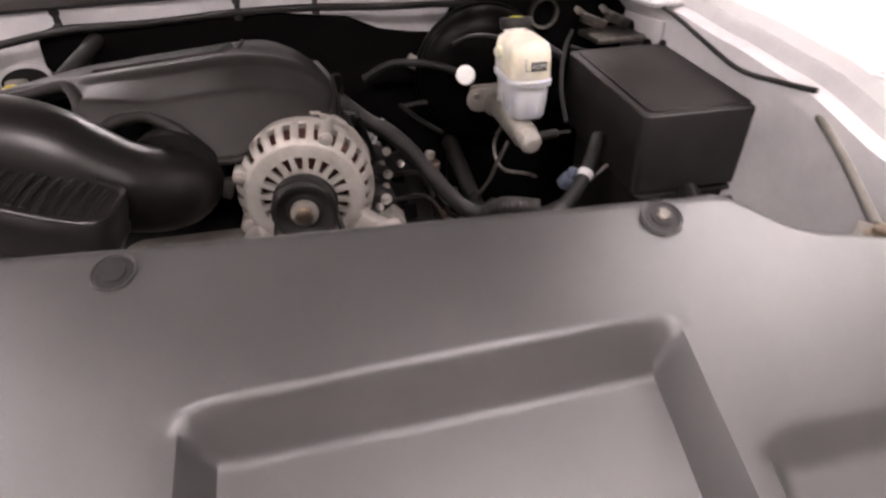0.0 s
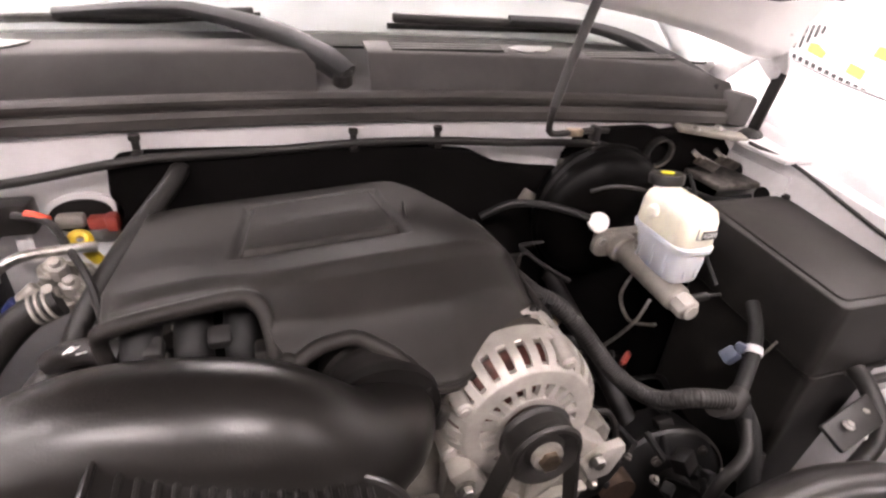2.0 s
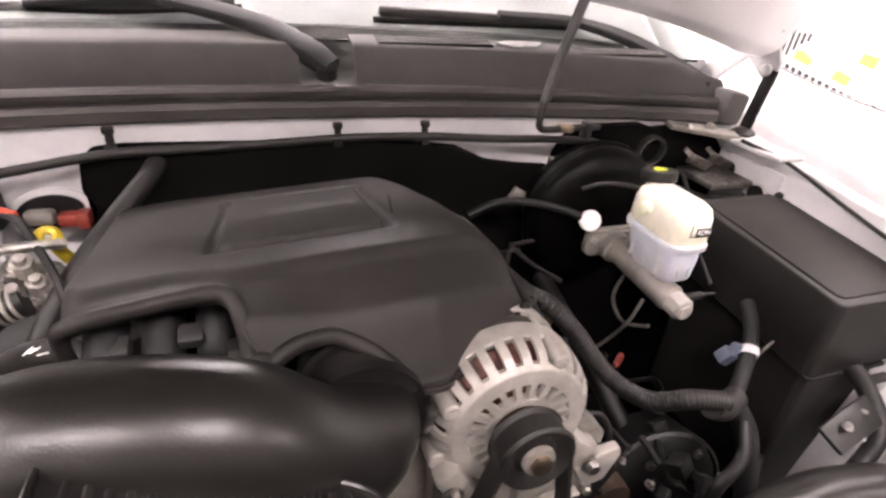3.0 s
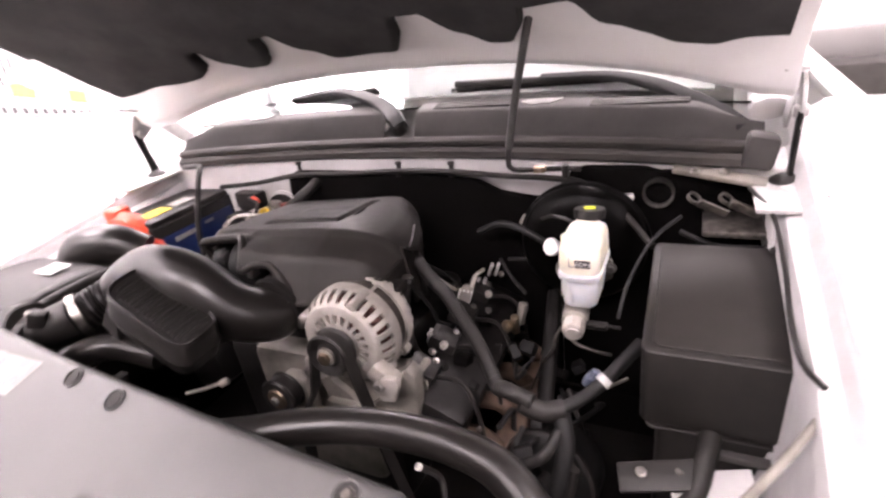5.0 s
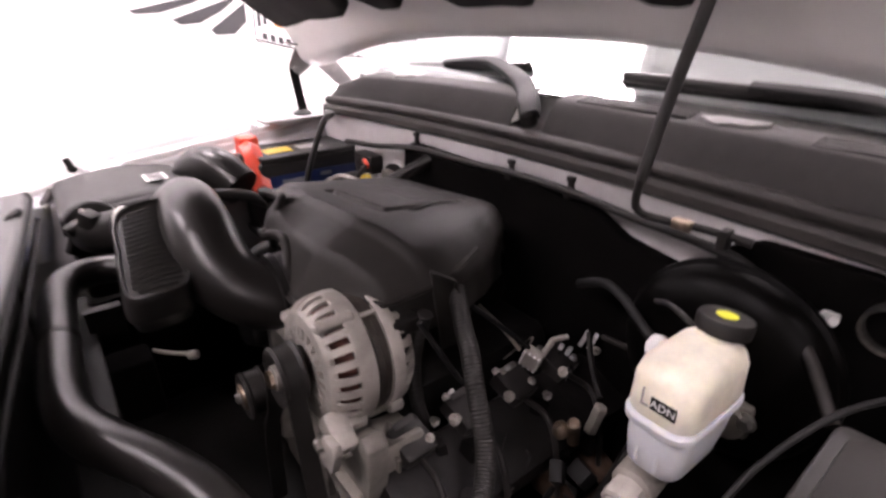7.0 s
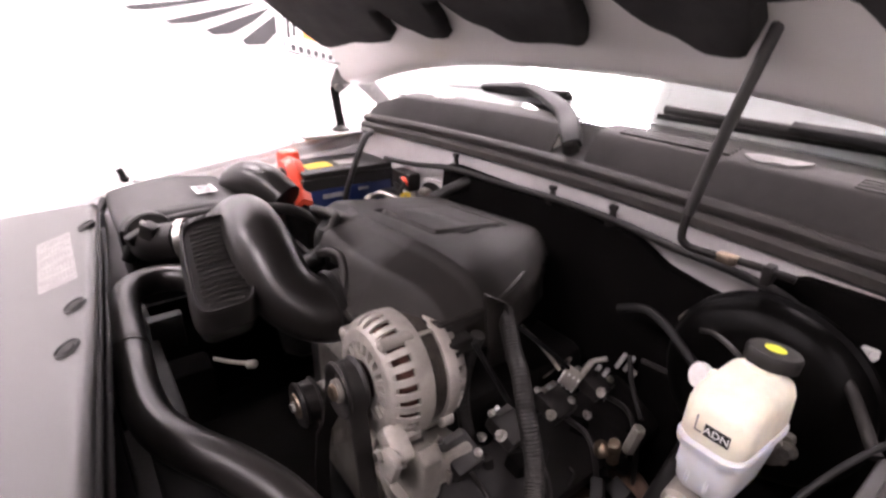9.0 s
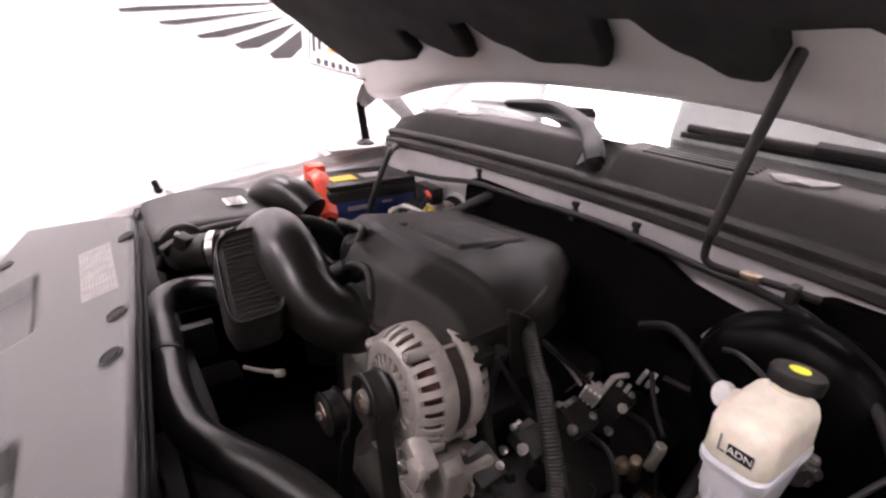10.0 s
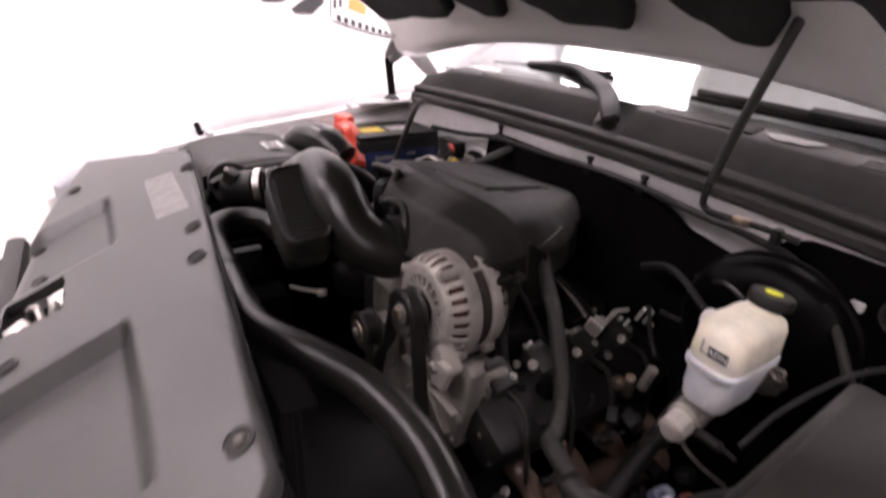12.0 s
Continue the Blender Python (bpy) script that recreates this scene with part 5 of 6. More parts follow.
part("end_plug", join(cyl((0.452, 0.900, 1.010), (0.450, 0.928, 1.015), 0.0185, 8, 0.003), cyl((0.4525, 0.896, 1.0095), (0.452, 0.902, 1.010), 0.0125, 20, 0.001)), M_ALU, body_mc, "pale machined end plug")
part("flange_plate", prism(rounded(0.436, 1.033, 0.052, 0.021, 0.019, 5), lambda a, b, h: Vector((a, 1.082 - h, b)), 0.012, 0.002), M_CAST, body_mc)
part("flange_ring", cyl((0.437, 1.052, 1.030), (0.4365, 1.072, 1.033), 0.027, 24, 0.003), M_CAST, body_mc)
part("pressure_switch", join(cyl((0.468, 0.93, 1.01), (0.505, 0.925, 1.015), 0.007, 12, 0.002), cyl((0.505, 0.925, 1.015), (0.525, 0.92, 1.018), 0.003, 8)), M_DARK, body_mc)
for x in (0.40, 0.487):
    part("flange_nut", hexbolt((x, 1.076, 1.042), (0, -1, 0), 0.008, 0.008), M_STEEL, body_mc)
part("brake_line", tube([(0.430, 0.96, 0.995), (0.41, 0.955, 0.96), (0.40, 0.97, 0.92), (0.37, 0.99, 0.86), (0.34, 1.0, 0.78)], 0.0032, 8, 8), M_DULL, master)
part("brake_line", tube([(0.440, 1.02, 1.012), (0.42, 1.015, 0.965), (0.43, 0.99, 0.93), (0.47, 0.98, 0.92), (0.50, 1.0, 0.90)], 0.0032, 8, 8), M_DULL, master)

# ---- fuse box and the right wing's fittings ----
fuse_box = thing("fuse_box", (0.66, 0.91, 0.70), "large black plastic fuse box", "fuse box")


def fuse_z(b):
    return 1.086 + (b - 0.775) * 0.10


part("lid", prism(rounded(0.671, 0.915, 0.102, 0.138, 0.012, 3), lambda a, b, h: Vector((a - 0.02 * (b - 0.78) * (0.77 - a) / 0.18, b, fuse_z(b) - h)), 0.12, 0.014, 3), M_BLACK, fuse_box)
part("lid_top", prism(rounded(0.672, 0.915, 0.091, 0.126, 0.012, 3), lambda a, b, h: Vector((a - 0.02 * (b - 0.78) * (0.77 - a) / 0.18, b, fuse_z(b) + 0.003 - h)), 0.006, 0.002, 2), M_COVER, fuse_box)
part("body", prism(rounded(0.680, 0.917, 0.090, 0.132, 0.012, 3), lambda a, b, h: Vector((a, b, 0.962 + (b - 0.775) * 0.13 - h)), 0.28, 0.006, 2), M_BLACK, fuse_box)
part("lid_seam", prism(rounded(0.676, 0.915, 0.099, 0.140, 0.013, 3), lambda a, b, h: Vector((a, b, 0.962 + (b - 0.775) * 0.13 - h)), 0.006, 0.001, 1), M_BLACK, fuse_box)
part("latch_tab", box(0.74, 1.045, 1.112, 0.02, 0.03, 0.02, 0.004), M_BLACK, fuse_box)
part("cable_boot", tube([(0.66, 0.775, 0.965, 0.014), (0.655, 0.745, 0.955, 0.013), (0.64, 0.70, 0.92, 0.012), (0.58, 0.68, 0.86, 0.012), (0.54, 0.66, 0.78, 0.012)], 0.013, 8, 12), M_RUBBER, fuse_box)
part("front_bracket", box(0.70, 0.765, 0.945, 0.07, 0.012, 0.012, 0.003), M_COWL, fuse_box)

brace = solo("support_brace", join(tube([(0.775, 0.735, 1.105), (0.70, 0.60, 1.102), (0.605, 0.452, 1.10)], 0.0048, 4, 12), box(0.592, 0.432, 1.10, 0.04, 0.045, 0.006, 0.002, pose(0, 0, 0, 0, 0, 35)),
                                   box(0.78, 0.745, 1.105, 0.03, 0.04, 0.006, 0.002, pose(0, 0, 0, 0, 0, 35))), M_CAST, "thin grey metal support brace rod", "brace")
solo("brace_bolt", hexbolt((0.592, 0.432, 1.104), (0, 0, 1), 0.011, 0.008), M_BRASS, "yellow zinc brace bolt", "bolt")
solo("strut_plate", join(box(0.665, 0.72, 0.925, 0.10, 0.05, 0.006, 0.002, pose(0, 0, 0, 25, -12, 10))), M_INNER, "pale painted support plate below the fuse box", "plate")
solo("strut_bracket", box(0.60, 0.715, 0.935, 0.10, 0.04, 0.008, 0.003, pose(0, 0, 0, 25, -12, 10)), M_BLACK, "black steel bracket below the fuse box", "bracket")
for bx, by in ((0.58, 0.71), (0.625, 0.722)):
    solo("plate_bolt", hexbolt((bx, by, 0.942), (0.1, -0.1, 1), 0.0055, 0.005), M_STEEL, "steel bolt on the support plate", "bolt", group="plate bolts")

for x, y in ((0.795, 1.06), (0.795, 1.02), (0.795, 0.66), (-0.795, 0.60), (-0.795, 1.0)):
    z = lip(y, x) + 0.004
    bolt = hexbolt((x, y, z), (0, 0, 1), 0.009, 0.006)
    part("wing_bolt", bolt, M_WHITE, truck)
for y in (0.58,):
    solo("bonnet_stop", join(cyl((-0.81, y, lip(y, -1) + 0.005), (-0.813, y - 0.008, lip(y, -1) + 0.034), 0.0075, 12, 0.002), cyl((-0.81, y, lip(y, -1)), (-0.81, y, lip(y, -1) + 0.012), 0.011, 12)), M_RUBBER,
         "black rubber bonnet stop on the wing", "bump stop")


def hinge(side):
    sx = lambda v: side * v
    h = part("bonnet_hinge", box(sx(0.765), 1.11, 1.190, 0.06, 0.20, 0.008, 0.003), M_HINGE, truck, "painted steel bonnet hinge")
    part("base_block", lathe([(0, 0.026), (0.008, 0.025), (0.016, 0.014), (0.018, 0.0)], (sx(0.785), 1.140, 1.190), (0, 0, 1), 24), M_BLACK, h, "black pivot housing")
    part("arm", box(sx(0.790), 1.136, 1.258, 0.008, 0.024, 0.115, 0.003, pose(0, 0, 0, 8, 0, 0)), M_DARK, h, "dark lower arm")
    part("bracket", prism([(1.151, 1.299), (1.12, 1.285), (1.117, 1.325), (1.136, 1.363), (1.165, 1.372), (1.228, 1.359), (1.314, 1.264), (1.274, 1.25), (1.23, 1.29), (1.19, 1.325)],
                          lambda a, b, q: Vector((sx(0.795 - q), a, b)), 0.007, 0.002), M_HINGE, h, "pale grey upper bracket")
    part("flange", box(sx(0.775), 1.155, 1.372, 0.035, 0.09, 0.006, 0.002, pose(0, 0, 0, -12, 0, 0)), M_HINGE, h)
    part("pivot", cyl((sx(0.802), 1.137, 1.312), (sx(0.78), 1.137, 1.312), 0.010, 14, 0.002), M_HINGE, h)
    part("bolt", hexbolt((sx(0.796), 1.20, 1.345), (side, 0, 0), 0.007, 0.005), M_HINGE, h)
    return h


hinge(-1)
hinge(1).location = (-0.03, 0.03, -0.010)
end_r = thing("cowl_end_bracket", (0.68, 1.19, 1.10), "bright metal wiper linkage bracket at the scuttle end", "bracket")
part("rail", box(0.655, 1.168, 1.195, 0.15, 0.03, 0.010, 0.003, pose(0, 0, 0, 10, 8, -8)), M_CAST, end_r)
for k, x in enumerate((0.615, 0.665)):
    part("bar", box(x + 0.035, 1.148, 1.140, 0.052, 0.006, 0.020, 0.002, pose(0, 0, 0, 25, 22, -6)), M_DULL, end_r)
    part("eyelet", lathe([(-0.003, 0.010), (-0.004, 0.0125), (0.003, 0.0125), (0.003, 0.010), (-0.003, 0.010)], (x + 0.004, 1.145, 1.160), (0.5, -0.3, 0.8), 24, False), M_DULL, end_r)
    part("bolt", hexbolt((x, 1.165, 1.203), (0, 0, 1), 0.007, 0.006), M_STEEL, end_r)
part("shelf", box(0.70, 1.14, 1.115, 0.13, 0.10, 0.012, 0.004), M_DULL, end_r)
part("arch", tube([(0.60, 1.13, 1.10), (0.66, 1.11, 1.085), (0.73, 1.10, 1.09)], 0.005, 6, 10), M_LOOM, end_r)
part("corner_post", box(0.715, 1.19, 1.232, 0.05, 0.05, 0.06, 0.01, pose(0, 0, 0, 0, 10, 0)), M_COWL, end_r, "dark plastic corner piece")
solo("ground_strap", tube([(0.60, 1.13, 1.13), (0.56, 1.06, 1.115), (0.53, 0.99, 1.07), (0.52, 0.93, 1.03)], 0.0035, 8, 8), M_LOOM, "thin black cable in front of the booster", "cable")
solo("wing_cable", tube([(0.70, 1.12, 1.19), (0.728, 1.04, 1.175), (0.736, 0.93, 1.145), (0.735, 0.83, 1.125), (0.735, 0.74, 1.13), (0.75, 0.70, 1.13)], 0.0035, 8, 8), M_RUBBER, "thin black cable along the inner wing", "cable")

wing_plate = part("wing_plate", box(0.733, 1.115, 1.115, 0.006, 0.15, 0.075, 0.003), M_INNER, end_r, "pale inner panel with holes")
# Nothing is cut here: dark discs give the holes their shade.
for y, z, r in ((1.078, 1.101, 0.017), (1.15, 1.124, 0.014)):
    part("hole", cyl((0.7315, y, z), (0.7285, y, z), r, 24, 0.0), M_DARK, wing_plate, "dark disc painting the shade of a round hole")

# ---- hoses and looms in front ----
hose = thing("radiator_hose", (0, 0.52, 0.95), "thick black rubber radiator hose", "hose")
part("hose", tube([(-0.24, 0.645, 1.020), (-0.325, 0.618, 1.045), (-0.357, 0.570, 1.050), (-0.340, 0.522, 1.050), (-0.285, 0.503, 1.050), (-0.20, 0.497, 1.050), (-0.10, 0.493, 1.050), (-0.02, 0.491, 1.050), (0.05, 0.498, 1.050),
                   (0.108, 0.522, 1.050), (0.165, 0.556, 1.047), (0.228, 0.584, 1.042), (0.30, 0.598, 1.038), (0.37, 0.599, 1.034), (0.44, 0.584, 1.025), (0.505, 0.54, 0.99), (0.54, 0.49, 0.93)], 0.0245, 8, 20), M_DUCT, hose)
part("clamp", tube([(-0.139, 0.4945, 1.050), (-0.127, 0.494, 1.050)], 0.0258, 1, 24), M_BLACK, hose, "black hose clamp ring")
shroud = thing("fan_shroud", (-0.10, 0.53, 0.74), "black plastic fan shroud behind the radiator", "fan shroud")
part("panel", box(-0.10, 0.495, 0.87, 0.55, 0.02, 0.26, 0.008), M_LOOM, shroud)
part("top_flange", box(-0.10, 0.512, 0.995, 0.56, 0.05, 0.012, 0.004), M_LOOM, shroud)
for k in range(7):
    part("rib", box(-0.34 + 0.08 * k, 0.512, 0.88, 0.006, 0.022, 0.22, 0.002), M_BLACK, shroud)
part("clip_block", box(-0.15, 0.565, 0.94, 0.06, 0.06, 0.10, 0.008), M_MAT, shroud)
part("bracket", join(box(-0.235, 0.552, 1.005, 0.008, 0.05, 0.060, 0.002), box(-0.235, 0.552, 1.036, 0.020, 0.05, 0.005, 0.001)), M_DARK, shroud, "dark steel bracket")
conduit = thing("wiring_conduit", (0.3, 0.80, 0.95), "black split wiring conduit with tape ends", "cable")
part("conduit", tube([(0.146, 0.945, 1.105), (0.194, 0.922, 1.067), (0.217, 0.911, 1.057), (0.240, 0.899, 1.038), (0.263, 0.888, 1.012), (0.287, 0.878, 0.980), (0.307, 0.862, 0.956), (0.328, 0.838, 0.943), (0.348, 0.808, 0.947), (0.372, 0.778, 0.975), (0.420, 0.765, 0.972)], 0.0132, 8, 14, True, 0.0011, 0.0048), M_RUBBER, conduit)
part("taped_joint", tube([(0.40, 0.768, 0.965), (0.43, 0.772, 0.950), (0.462, 0.785, 0.950)], 0.0158, 6, 14), M_RUBBER, conduit, "taped junction")
part("branch", tube([(0.455, 0.782, 0.950), (0.487, 0.805, 0.962), (0.516, 0.829, 0.984), (0.540, 0.858, 1.004), (0.560, 0.89, 1.016)], 0.0105, 8, 12), M_LOOM, conduit)
part("branch", tube([(0.458, 0.782, 0.945), (0.47, 0.75, 0.90), (0.455, 0.70, 0.80), (0.45, 0.68, 0.70)], 0.014, 8, 12), M_LOOM, conduit)
part("cable_tie", cyl((0.511, 0.824, 0.980), (0.518, 0.831, 0.986), 0.0122, 16), M_INNER, conduit, "white cable tie")
part("tie_tail", box(0.535, 0.822, 0.988, 0.034, 0.0035, 0.0035, 0.0005, pose(0, 0, 0, 0, -35, 10)), M_DULL, conduit)
part("plug", join(box(0.492, 0.842, 0.968, 0.020, 0.020, 0.024, 0.004, pose(0, 0, 0, 15, 30, 0)), box(0.500, 0.838, 0.984, 0.014, 0.014, 0.014, 0.003, pose(0, 0, 0, 0, 20, 20))), M_PLUG, conduit, "blue-grey plug")
side_loom = thing("engine_loom", (0.17, 0.95, 0.80), "black wiring looms over the valve cover", "cable")
part("conduit", tube([(0.168, 0.878, 1.100), (0.157, 0.872, 1.058), (0.149, 0.870, 1.000), (0.155, 0.872, 0.945), (0.174, 0.878, 0.900), (0.204, 0.884, 0.868)], 0.0108, 8, 12, True, 0.0010, 0.005), M_RUBBER, side_loom)
part("wire", tube([(0.18, 0.86, 1.10), (0.195, 0.90, 1.02), (0.185, 0.93, 0.975), (0.20, 0.95, 0.955)], 0.004, 8, 8), M_LOOM, side_loom)
part("wire", tube([(0.165, 0.96, 1.08), (0.18, 1.02, 1.02), (0.175, 1.07, 0.97)], 0.0035, 8, 8), M_LOOM, side_loom)
injector = part("silver_injector", join(box(0.180, 1.074, 0.950, 0.030, 0.022, 0.034, 0.004, pose(0, 0, 0, 12, 20, 20)), cyl((0.190, 1.085, 0.955), (0.198, 1.10, 0.985), 0.005, 10, 0.001), cyl((0.198, 1.10, 0.985), (0.216, 1.112, 0.995), 0.004, 10, 0.001)), M_ALU, side_loom, "pale ribbed metal connector")
# White ribs put the connector's metal glint into colour.
for k in range(4):
    part("rib", box(0.170 + 0.0075 * k, 1.062 + 0.0028 * k, 0.952 - 0.0026 * k, 0.0035, 0.005, 0.036, 0.001, pose(0, 0, 0, 12, 20, 20)), M_PAPER, injector)
# Bars are painted pale in place of the light they reflect.
for x, y, z, n in ((0.188, 1.128, 0.945, 2), (0.208, 1.165, 0.965, 2), (0.168, 0.918, 0.945, 1), (0.176, 1.02, 0.945, 1)):
    for k in range(n):
        part("terminal_bar", box(x + 0.014 * k, y + 0.004 * k, z, 0.007, 0.010, 0.036, 0.0015, pose(0, 0, 0, 14, 20, 20)), M_INNER, side_loom, "metal terminal bar, its glint put in as pale paint")
for x, y, z, r, m in ((0.112, 0.948, 0.94, 0.0075, M_CAST), (0.208, 0.896, 0.945, 0.008, M_ALU), (0.195, 0.872, 0.945, 0.006, M_STEEL), (0.124, 1.055, 0.945, 0.005, M_STEEL), (0.219, 0.987, 0.945, 0.0075, M_ALU),
                      (0.226, 1.096, 0.942, 0.0075, M_ALU), (0.247, 1.037, 0.94, 0.006, M_STEEL), (0.233, 1.165, 0.955, 0.006, M_CAST), (0.110, 0.99, 0.93, 0.005, M_STEEL)):
    part("bolt_head", hexbolt((x, y, z), (-0.2, -0.6, 0.8), r * 0.85, 0.008), m, side_loom)
part("copper_fitting", join(lathe([(0, 0.008), (0.004, 0.013), (0.014, 0.012), (0.020, 0.006)], (0.296, 1.02, 0.915), (-0.3, -0.5, 0.8), 12), cyl((0.305, 1.03, 0.90), (0.31, 1.02, 0.945), 0.009, 10, 0.002)), M_BRASS, side_loom, "coppery sensor fitting")
part("steel_fitting", cyl((0.30, 1.075, 0.89), (0.31, 1.08, 0.94), 0.010, 6, 0.002), M_CAST, side_loom)
part("thin_pipe", tube([(0.105, 1.025, 1.03), (0.135, 1.045, 1.0), (0.170, 1.056, 0.968)], 0.0035, 5, 8), M_CAST, side_loom)
solo("coolant_sensor", join(cyl((-0.090, 0.636, 0.995), (-0.078, 0.646, 1.0), 0.0065, 12, 0.002), tube([(-0.088, 0.638, 0.998), (-0.105, 0.615, 1.0), (-0.127, 0.597, 1.0)], 0.003, 5, 8)), M_CAST, "small metal sensor with a pale lead", "sensor")
part("metal_tube", tube([(0.26, 1.10, 1.03), (0.29, 1.07, 1.01), (0.33, 1.04, 0.99)], 0.004, 6, 8), M_DARK, side_loom)
rng = random.Random(5)
for k in range(26):
    x, y = rng.uniform(0.16, 0.44), rng.uniform(0.72, 1.12)
    z = 0.90 - 0.35 * max(0, x - 0.20) + rng.uniform(-0.02, 0.03)
    part("connector", box(x, y, z, rng.uniform(0.014, 0.032), rng.uniform(0.014, 0.03), rng.uniform(0.012, 0.03), 0.003, pose(0, 0, 0, rng.uniform(-40, 40), rng.uniform(-40, 40), rng.uniform(0, 180))),
         rng.choice((M_LOOM, M_LOOM, M_MAT, M_DARK)), side_loom)
for k in range(12):
    x, y = rng.uniform(0.22, 0.46), rng.uniform(0.68, 1.0)
    z = 0.88 - 0.2 * max(0, x - 0.20)
    pts = [(x, y, z)]
    for _ in range(3):
        p = pts[-1]
        pts.append((p[0] + rng.uniform(-0.02, 0.05), p[1] + rng.uniform(-0.07, 0.07), p[2] + rng.uniform(-0.06, 0.02)))
    part("wire", tube(pts, rng.uniform(0.003, 0.006), 6, 8), rng.choice((M_LOOM, M_LOOM, M_BLACK)), side_loom)
for k in range(8):
    x, y = rng.uniform(0.20, 0.46), rng.uniform(0.66, 1.1)
    part("bolt", hexbolt((x, y, 0.885 - 0.22 * max(0, x - 0.20)), (rng.uniform(-0.4, 0.6), rng.uniform(-0.6, 0.1), 1), rng.uniform(0.0035, 0.0055), 0.005), rng.choice((M_STEEL, M_DULL, M_DULL)), side_loom)
for k in range(5):
    x, y = rng.uniform(0.15, 0.36), rng.uniform(0.80, 1.12)
    z = 0.95 - 0.30 * max(0, x - 0.20)
    part("thin_wire", tube([(x, y, z), (x + rng.uniform(-0.02, 0.02), y + rng.uniform(-0.02, 0.03), z + 0.012), (x + rng.uniform(-0.03, 0.04), y + rng.uniform(-0.05, 0.05), z - 0.005)], 0.0018, 5, 6), rng.choice((M_DULL, M_LOOM, M_LOOM)), side_loom)
part("red_clip", tube([(0.452, 1.000, 0.826), (0.462, 1.004, 0.838), (0.472, 1.008, 0.828), (0.468, 1.008, 0.812), (0.456, 1.004, 0.812), (0.452, 1.000, 0.826)], 0.0032, 5, 8), M_DARKRED, side_loom, "small dark red locking clip")
solo("steering_shaft", tube([(0.36, 1.15, 0.93), (0.38, 1.0, 0.86), (0.40, 0.85, 0.78)], 0.016, 4, 12), M_DARK, "dark steering shaft behind the engine", "shaft")
pump = thing("power_steering_pump", (0.42, 0.84, 0.66), "dark round power steering pump", "pump")
PUMP_C, PUMP_A = Vector((0.42, 0.80, 0.765)), Vector((0.25, 1, -0.25))
part("body", lathe([(0, 0.070), (0.006, 0.082), (0.03, 0.085), (0.08, 0.074), (0.09, 0.04)], PUMP_C, PUMP_A, 36), M_LOOM, pump)
part("rim", lathe([(0.0, 0.084), (0.004, 0.0885), (0.010, 0.0885), (0.012, 0.085)], PUMP_C, PUMP_A, 36, False), M_BLACK, pump)
part("shaft", cyl(PUMP_C - PUMP_A.normalized() * 0.03, PUMP_C, 0.022, 20, 0.002), M_DARK, pump)
for dx, dz in ((-0.040, 0.052), (0.045, 0.050), (0.0, -0.045)):
    part("bolt", hexbolt(PUMP_C + Vector((dx, 0.012 * dz, dz)), (-0.25, -1, 0.25), 0.006, 0.005), M_DULL, pump)
solo("bypass_hose", tube([(0.46, 0.76, 0.93), (0.44, 0.73, 0.90), (0.395, 0.715, 0.875), (0.385, 0.71, 0.83), (0.42, 0.71, 0.80), (0.47, 0.72, 0.82), (0.485, 0.74, 0.88)], 0.0085, 8, 12), M_RUBBER, "looped thin black hose beside the pump", "hose")
# Added black panels: stop a light leak and darken the pale inner wings.
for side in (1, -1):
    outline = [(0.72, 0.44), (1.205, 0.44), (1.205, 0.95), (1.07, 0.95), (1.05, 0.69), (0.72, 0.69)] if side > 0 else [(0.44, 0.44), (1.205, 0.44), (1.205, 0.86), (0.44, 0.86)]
    part("arch_gap_blackout", prism(outline, lambda a, b, h, s=side: Vector((s * 0.645 - s * h, a, b)), 0.008, 0.002), M_MAT, truck, "added black panel that darkens the gap by the wheel arch")
# Added black sheet, closes the pale gap below the sound mats.
part("low_gap_sheet", box(0.45, 1.180, 0.55, 0.44, 0.020, 0.22, 0.004), M_MAT, truck, "added black sheet closing the gap low on the bulkhead")
# Dark sheet added so that the bright floor does not show through.
solo("undertray", box(0, 0.80, 0.46, 1.5, 1.0, 0.06, 0.01), M_DARK, "added dark sheet hiding the floor below the engine", "undertray")
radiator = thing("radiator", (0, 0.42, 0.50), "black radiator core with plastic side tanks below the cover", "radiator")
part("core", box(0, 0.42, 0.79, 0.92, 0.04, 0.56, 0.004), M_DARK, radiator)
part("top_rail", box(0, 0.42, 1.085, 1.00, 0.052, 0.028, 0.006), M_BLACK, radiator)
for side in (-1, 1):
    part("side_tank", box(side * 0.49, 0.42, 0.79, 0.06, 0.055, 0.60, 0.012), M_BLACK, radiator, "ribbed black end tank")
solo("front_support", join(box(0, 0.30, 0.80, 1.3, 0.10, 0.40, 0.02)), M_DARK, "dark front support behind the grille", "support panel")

# ---- wipers and scuttle details ----
wl = thing("windscreen_wiper", (-0.01, 1.25, 1.26), "black windscreen wiper resting on the glass", "wiper", "wipers")
part("pivot", cyl((-0.012, 1.238, 1.268), (-0.012, 1.23, 1.292), 0.016, 20, 0.004), M_BLACK, wl)
part("arm", arm_strip([(-0.005, 1.228, 1.286, 0.017, 0.010), (-0.03, 1.25, 1.303, 0.020, 0.011), (-0.07, 1.28, 1.322, 0.019, 0.009), (-0.11, 1.30, 1.337, 0.016, 0.008), (-0.19, 1.33, 1.352, 0.013, 0.007), (-0.26, 1.345, 1.358, 0.010, 0.005), (-0.40, 1.345, 1.345, 0.007, 0.004)]), M_WIPER, wl)
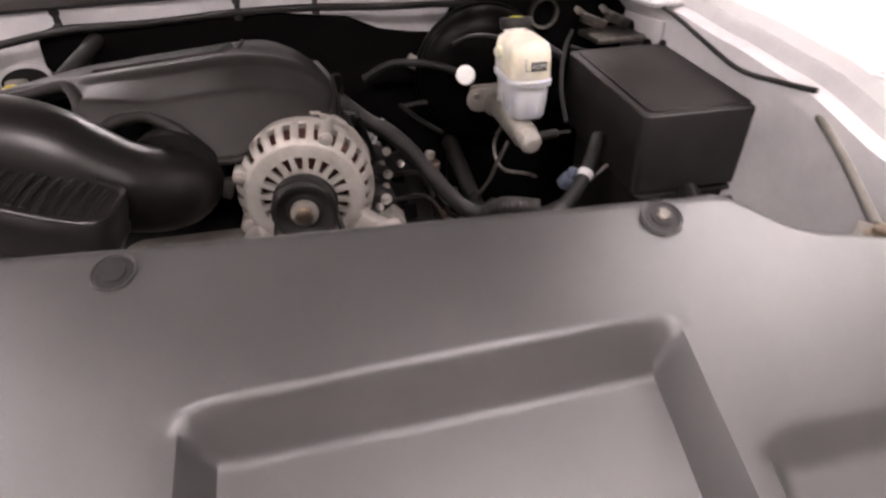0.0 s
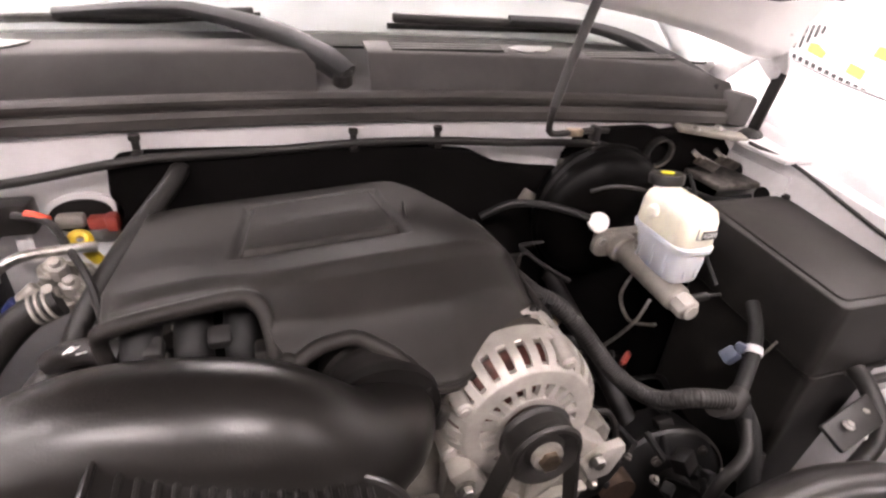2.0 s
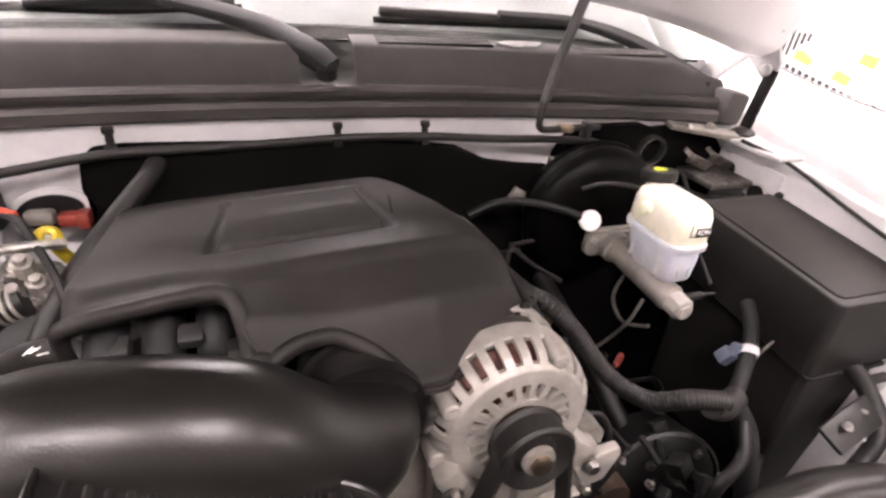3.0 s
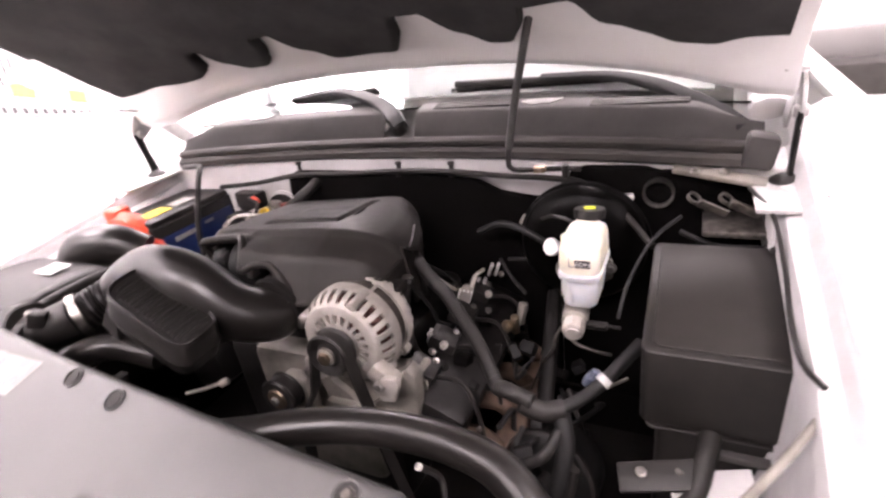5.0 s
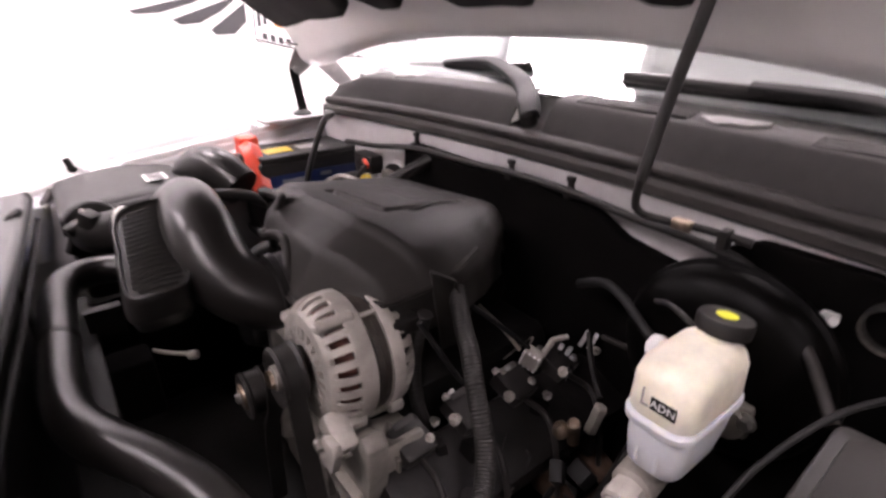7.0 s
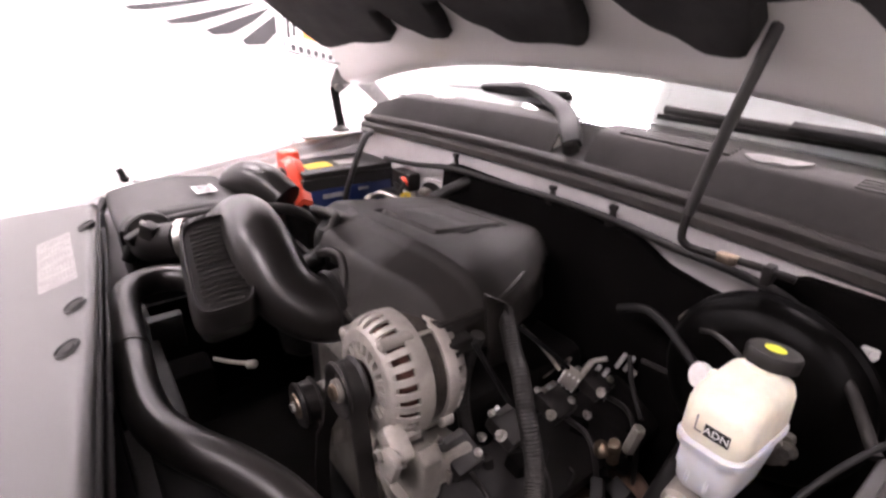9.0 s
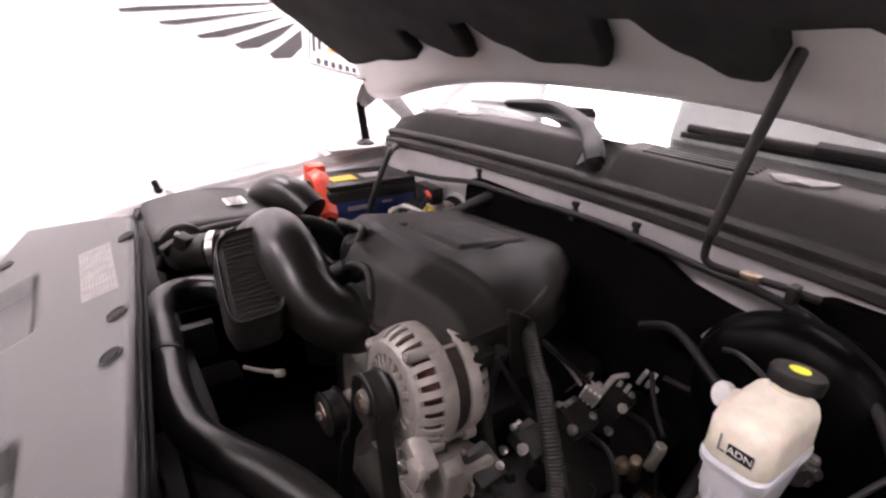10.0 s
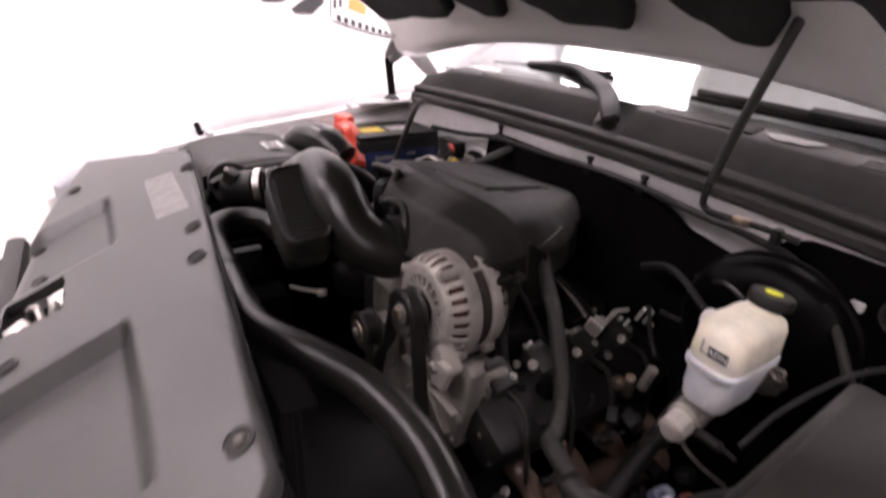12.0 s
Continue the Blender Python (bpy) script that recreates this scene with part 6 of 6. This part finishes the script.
part("blade", join(box(-0.34, 1.352, 1.340, 0.42, 0.012, 0.012, 0.003, pose(0, 0, 0, 0, -4, 0)), box(-0.34, 1.352, 1.332, 0.44, 0.005, 0.012, 0.001, pose(0, 0, 0, 0, -4, 0))), M_BLACK, wl)
wr = thing("windscreen_wiper", (0.68, 1.25, 1.24), "black windscreen wiper resting on the glass", "wiper", "wipers")
part("pivot", cyl((0.685, 1.235, 1.238), (0.685, 1.228, 1.268), 0.016, 20, 0.004), M_BLACK, wr)
part("arm", arm_strip([(0.69, 1.225, 1.262, 0.017, 0.010), (0.655, 1.25, 1.281, 0.019, 0.010), (0.60, 1.28, 1.308, 0.017, 0.009), (0.53, 1.31, 1.335, 0.014, 0.007), (0.44, 1.335, 1.352, 0.010, 0.006), (0.30, 1.342, 1.357, 0.008, 0.004)]), M_WIPER, wr)
part("blade", join(box(0.27, 1.352, 1.349, 0.36, 0.014, 0.016, 0.004, pose(0, 0, 0, 0, 1, 0)), box(0.27, 1.35, 1.338, 0.38, 0.005, 0.012, 0.001)), M_BLACK, wr)
for x in (-0.45, 0.325):
    solo("scuttle_tab", prism([(-0.052, -0.010), (-0.040, -0.024), (-0.030, -0.034), (-0.016, -0.036), (-0.006, -0.026), (0.012, -0.032), (0.032, -0.010), (0.036, 0.004), (-0.030, 0.004)], lambda a, b, h, x=x: Vector((x + a, 1.290 + bow(x) + b * 0.8, cowl_z(x, 1.290 + bow(x) + b * 0.8) + 0.001 + h)), 0.003, 0.0008), M_SLAT,
         "pale grey plastic tab on the scuttle panel", "trim tab", group="scuttle tabs")
for x0, x1 in ((0.07, 0.26), (0.42, 0.60)):
    xm = (x0 + x1) / 2
    # Every other slat is pale: the ridges' highlights are put into colour.
    for k in range(7):
        y = 1.262 + bow(xm) + 0.0052 * k
        part("vent_slat", box(xm, y, cowl_z(xm, y) + 0.0012, x1 - x0, 0.0026, 0.004, 0.0005), M_SLAT if k % 2 else M_BLACK, truck)

# bonnet edge details; dark sheets carry the shade of the slots
part("edge_slot", sheet(10, 6, lambda u, v: hood_at(0.715 + 0.035 * u, 0.40 + 0.07 * v, 0.010) , 0.004, (0, 0, -1)), M_DARK, bonnet, "dark sheet painting the shade of a bonnet edge slot")
for s_edge in (0.30, 0.46, 0.56, 0.75):
    part("edge_slot", sheet(4, 6, lambda u, v, q=s_edge: hood_at(-0.775 + 0.014 * u, q + 0.06 * v, 0.004), 0.003, (0, 0, -1)), M_DARK, bonnet)

for side in (-1, 1):
    lamp_body = part("headlamp", stack([(side * 0.80, 0.37, 0.10, 0.16, 0.05, 0.95), (side * 0.80, 0.38, 0.10, 0.17, 0.05, 1.04), (side * 0.795, 0.40, 0.085, 0.15, 0.05, 1.072), (side * 0.79, 0.42, 0.06, 0.10, 0.04, 1.084)]), M_MILKY, truck, "cloudy headlamp corner")
    part("lamp_frame", tube([(side * 0.735, 0.50, 1.065), (side * 0.78, 0.525, 1.088), (side * 0.835, 0.51, 1.092), (side * 0.875, 0.44, 1.062)], 0.009, 6, 8), M_COWL, lamp_body)

# ---- emblems painted on the walls ----
def wall_shape(name, outline, material, parent, x, side):
    """A flat figure of (y, z) on the wall at x, facing side."""
    return part(name, prism(outline, lambda a, b, h: Vector((x + side * h, a, b)), 0.004), material, parent, smooth=0)


FEATHERS = [[(0.706, 1.591), (0.813, 1.605), (1.536, 1.657), (1.453, 1.639), (0.776, 1.577), (0.711, 1.575)],
            [(0.877, 1.536), (1.554, 1.62), (1.153, 1.548), (0.969, 1.52), (0.892, 1.522)],
            [(1.051, 1.47), (1.594, 1.587), (1.36, 1.506), (1.199, 1.461), (1.077, 1.454)],
            [(1.249, 1.426), (1.634, 1.553), (1.521, 1.47), (1.391, 1.407), (1.289, 1.4)],
            [(1.445, 1.372), (1.653, 1.511), (1.651, 1.412), (1.576, 1.348), (1.468, 1.345)]]


def emblem(to_wall, x, side, base, label):
    em = thing("wall_emblem", base, label, "wall emblem", "wall emblems")

    def put(name, pts, m):
        wall_shape(name, [to_wall(a, b) for a, b in pts], m, em, x, side)
    for pts in FEATHERS:
        put("feather", pts, M_DECAL)
    put("stroke", [(1.039, 1.649), (1.066, 1.65), (1.103, 1.729), (1.14, 1.80), (1.12, 1.81), (1.058, 1.726)], M_DECAL)
    # shield: left border, lower row of bars, upper bars, orange blocks
    put("border", [(1.690, 1.334), (1.702, 1.60), (1.708, 1.60), (1.696, 1.334)], M_DECAL)
    low = lambda a: 1.318 - 0.30 * (a - 1.70) + 0.16 * (a - 1.70) ** 2
    top = lambda a: 1.352 - 0.26 * (a - 1.73)
    n = 20
    arc_pts = [(1.69 + 0.75 * k / n, low(1.69 + 0.75 * k / n)) for k in range(n + 1)]
    put("border", arc_pts + [(a, b - 0.007) for a, b in reversed(arc_pts)], M_DECAL)
    for k in range(14):
        a = 1.735 + 0.048 * k
        put("bar", [(a, low(a) + 0.008), (a + 0.028, low(a + 0.028) + 0.008), (a + 0.028, top(a + 0.028)), (a, top(a))], M_DECAL)
    for k, (z0, z1) in enumerate(((1.385, 1.56), (1.395, 1.57), (1.44, 1.575), (1.49, 1.58), (1.52, 1.58))):
        put("bar", [(1.715 + 0.036 * k, z0), (1.733 + 0.036 * k, z0), (1.737 + 0.036 * k, z1), (1.719 + 0.036 * k, z1)], M_DECAL)
    put("orange_block", [(1.815, 1.385), (1.93, 1.35), (1.94, 1.40), (1.87, 1.45), (1.82, 1.45)], M_ORANGE)
    put("orange_block", [(2.09, 1.30), (2.19, 1.27), (2.20, 1.34), (2.10, 1.37)], M_ORANGE)
    put("orange_block", [(2.20, 1.44), (2.29, 1.42), (2.30, 1.50), (2.21, 1.51)], M_ORANGE)
    return em


emblem(lambda a, b: (a, b), ROOM[0], 1, (ROOM[0], 1.5, 1.2), "black striped wing emblem with orange blocks on the wall")
emblem(lambda a, b: (4.40 - 1.55 * (a - 1.70), 0.75 + 1.15 * (b - 1.30)), 4.6, -1, (4.6, 4.4, 0.6), "black striped wing emblem with orange blocks on the partition")
solo("wall_partition", box(4.66, 4.0, 1.3, 0.1, 7.0, 2.6, 0), M_WALL, "white showroom partition wall", "wall", "structure")
bench = thing("bench", (1.9, 6.5, 0), "grey padded bench on a white plinth", "bench")
part("plinth", box(1.95, 6.5, 0.125, 1.6, 0.6, 0.25, 0.01), M_WALL, bench, "white plinth")
part("seat", box(1.95, 6.5, 0.40, 1.58, 0.58, 0.30, 0.03), M_COWL, bench, "dark grey seat")
part("backrest", box(1.95, 6.68, 0.66, 1.56, 0.2, 0.34, 0.06), M_INK, bench, "grey padded backrest")
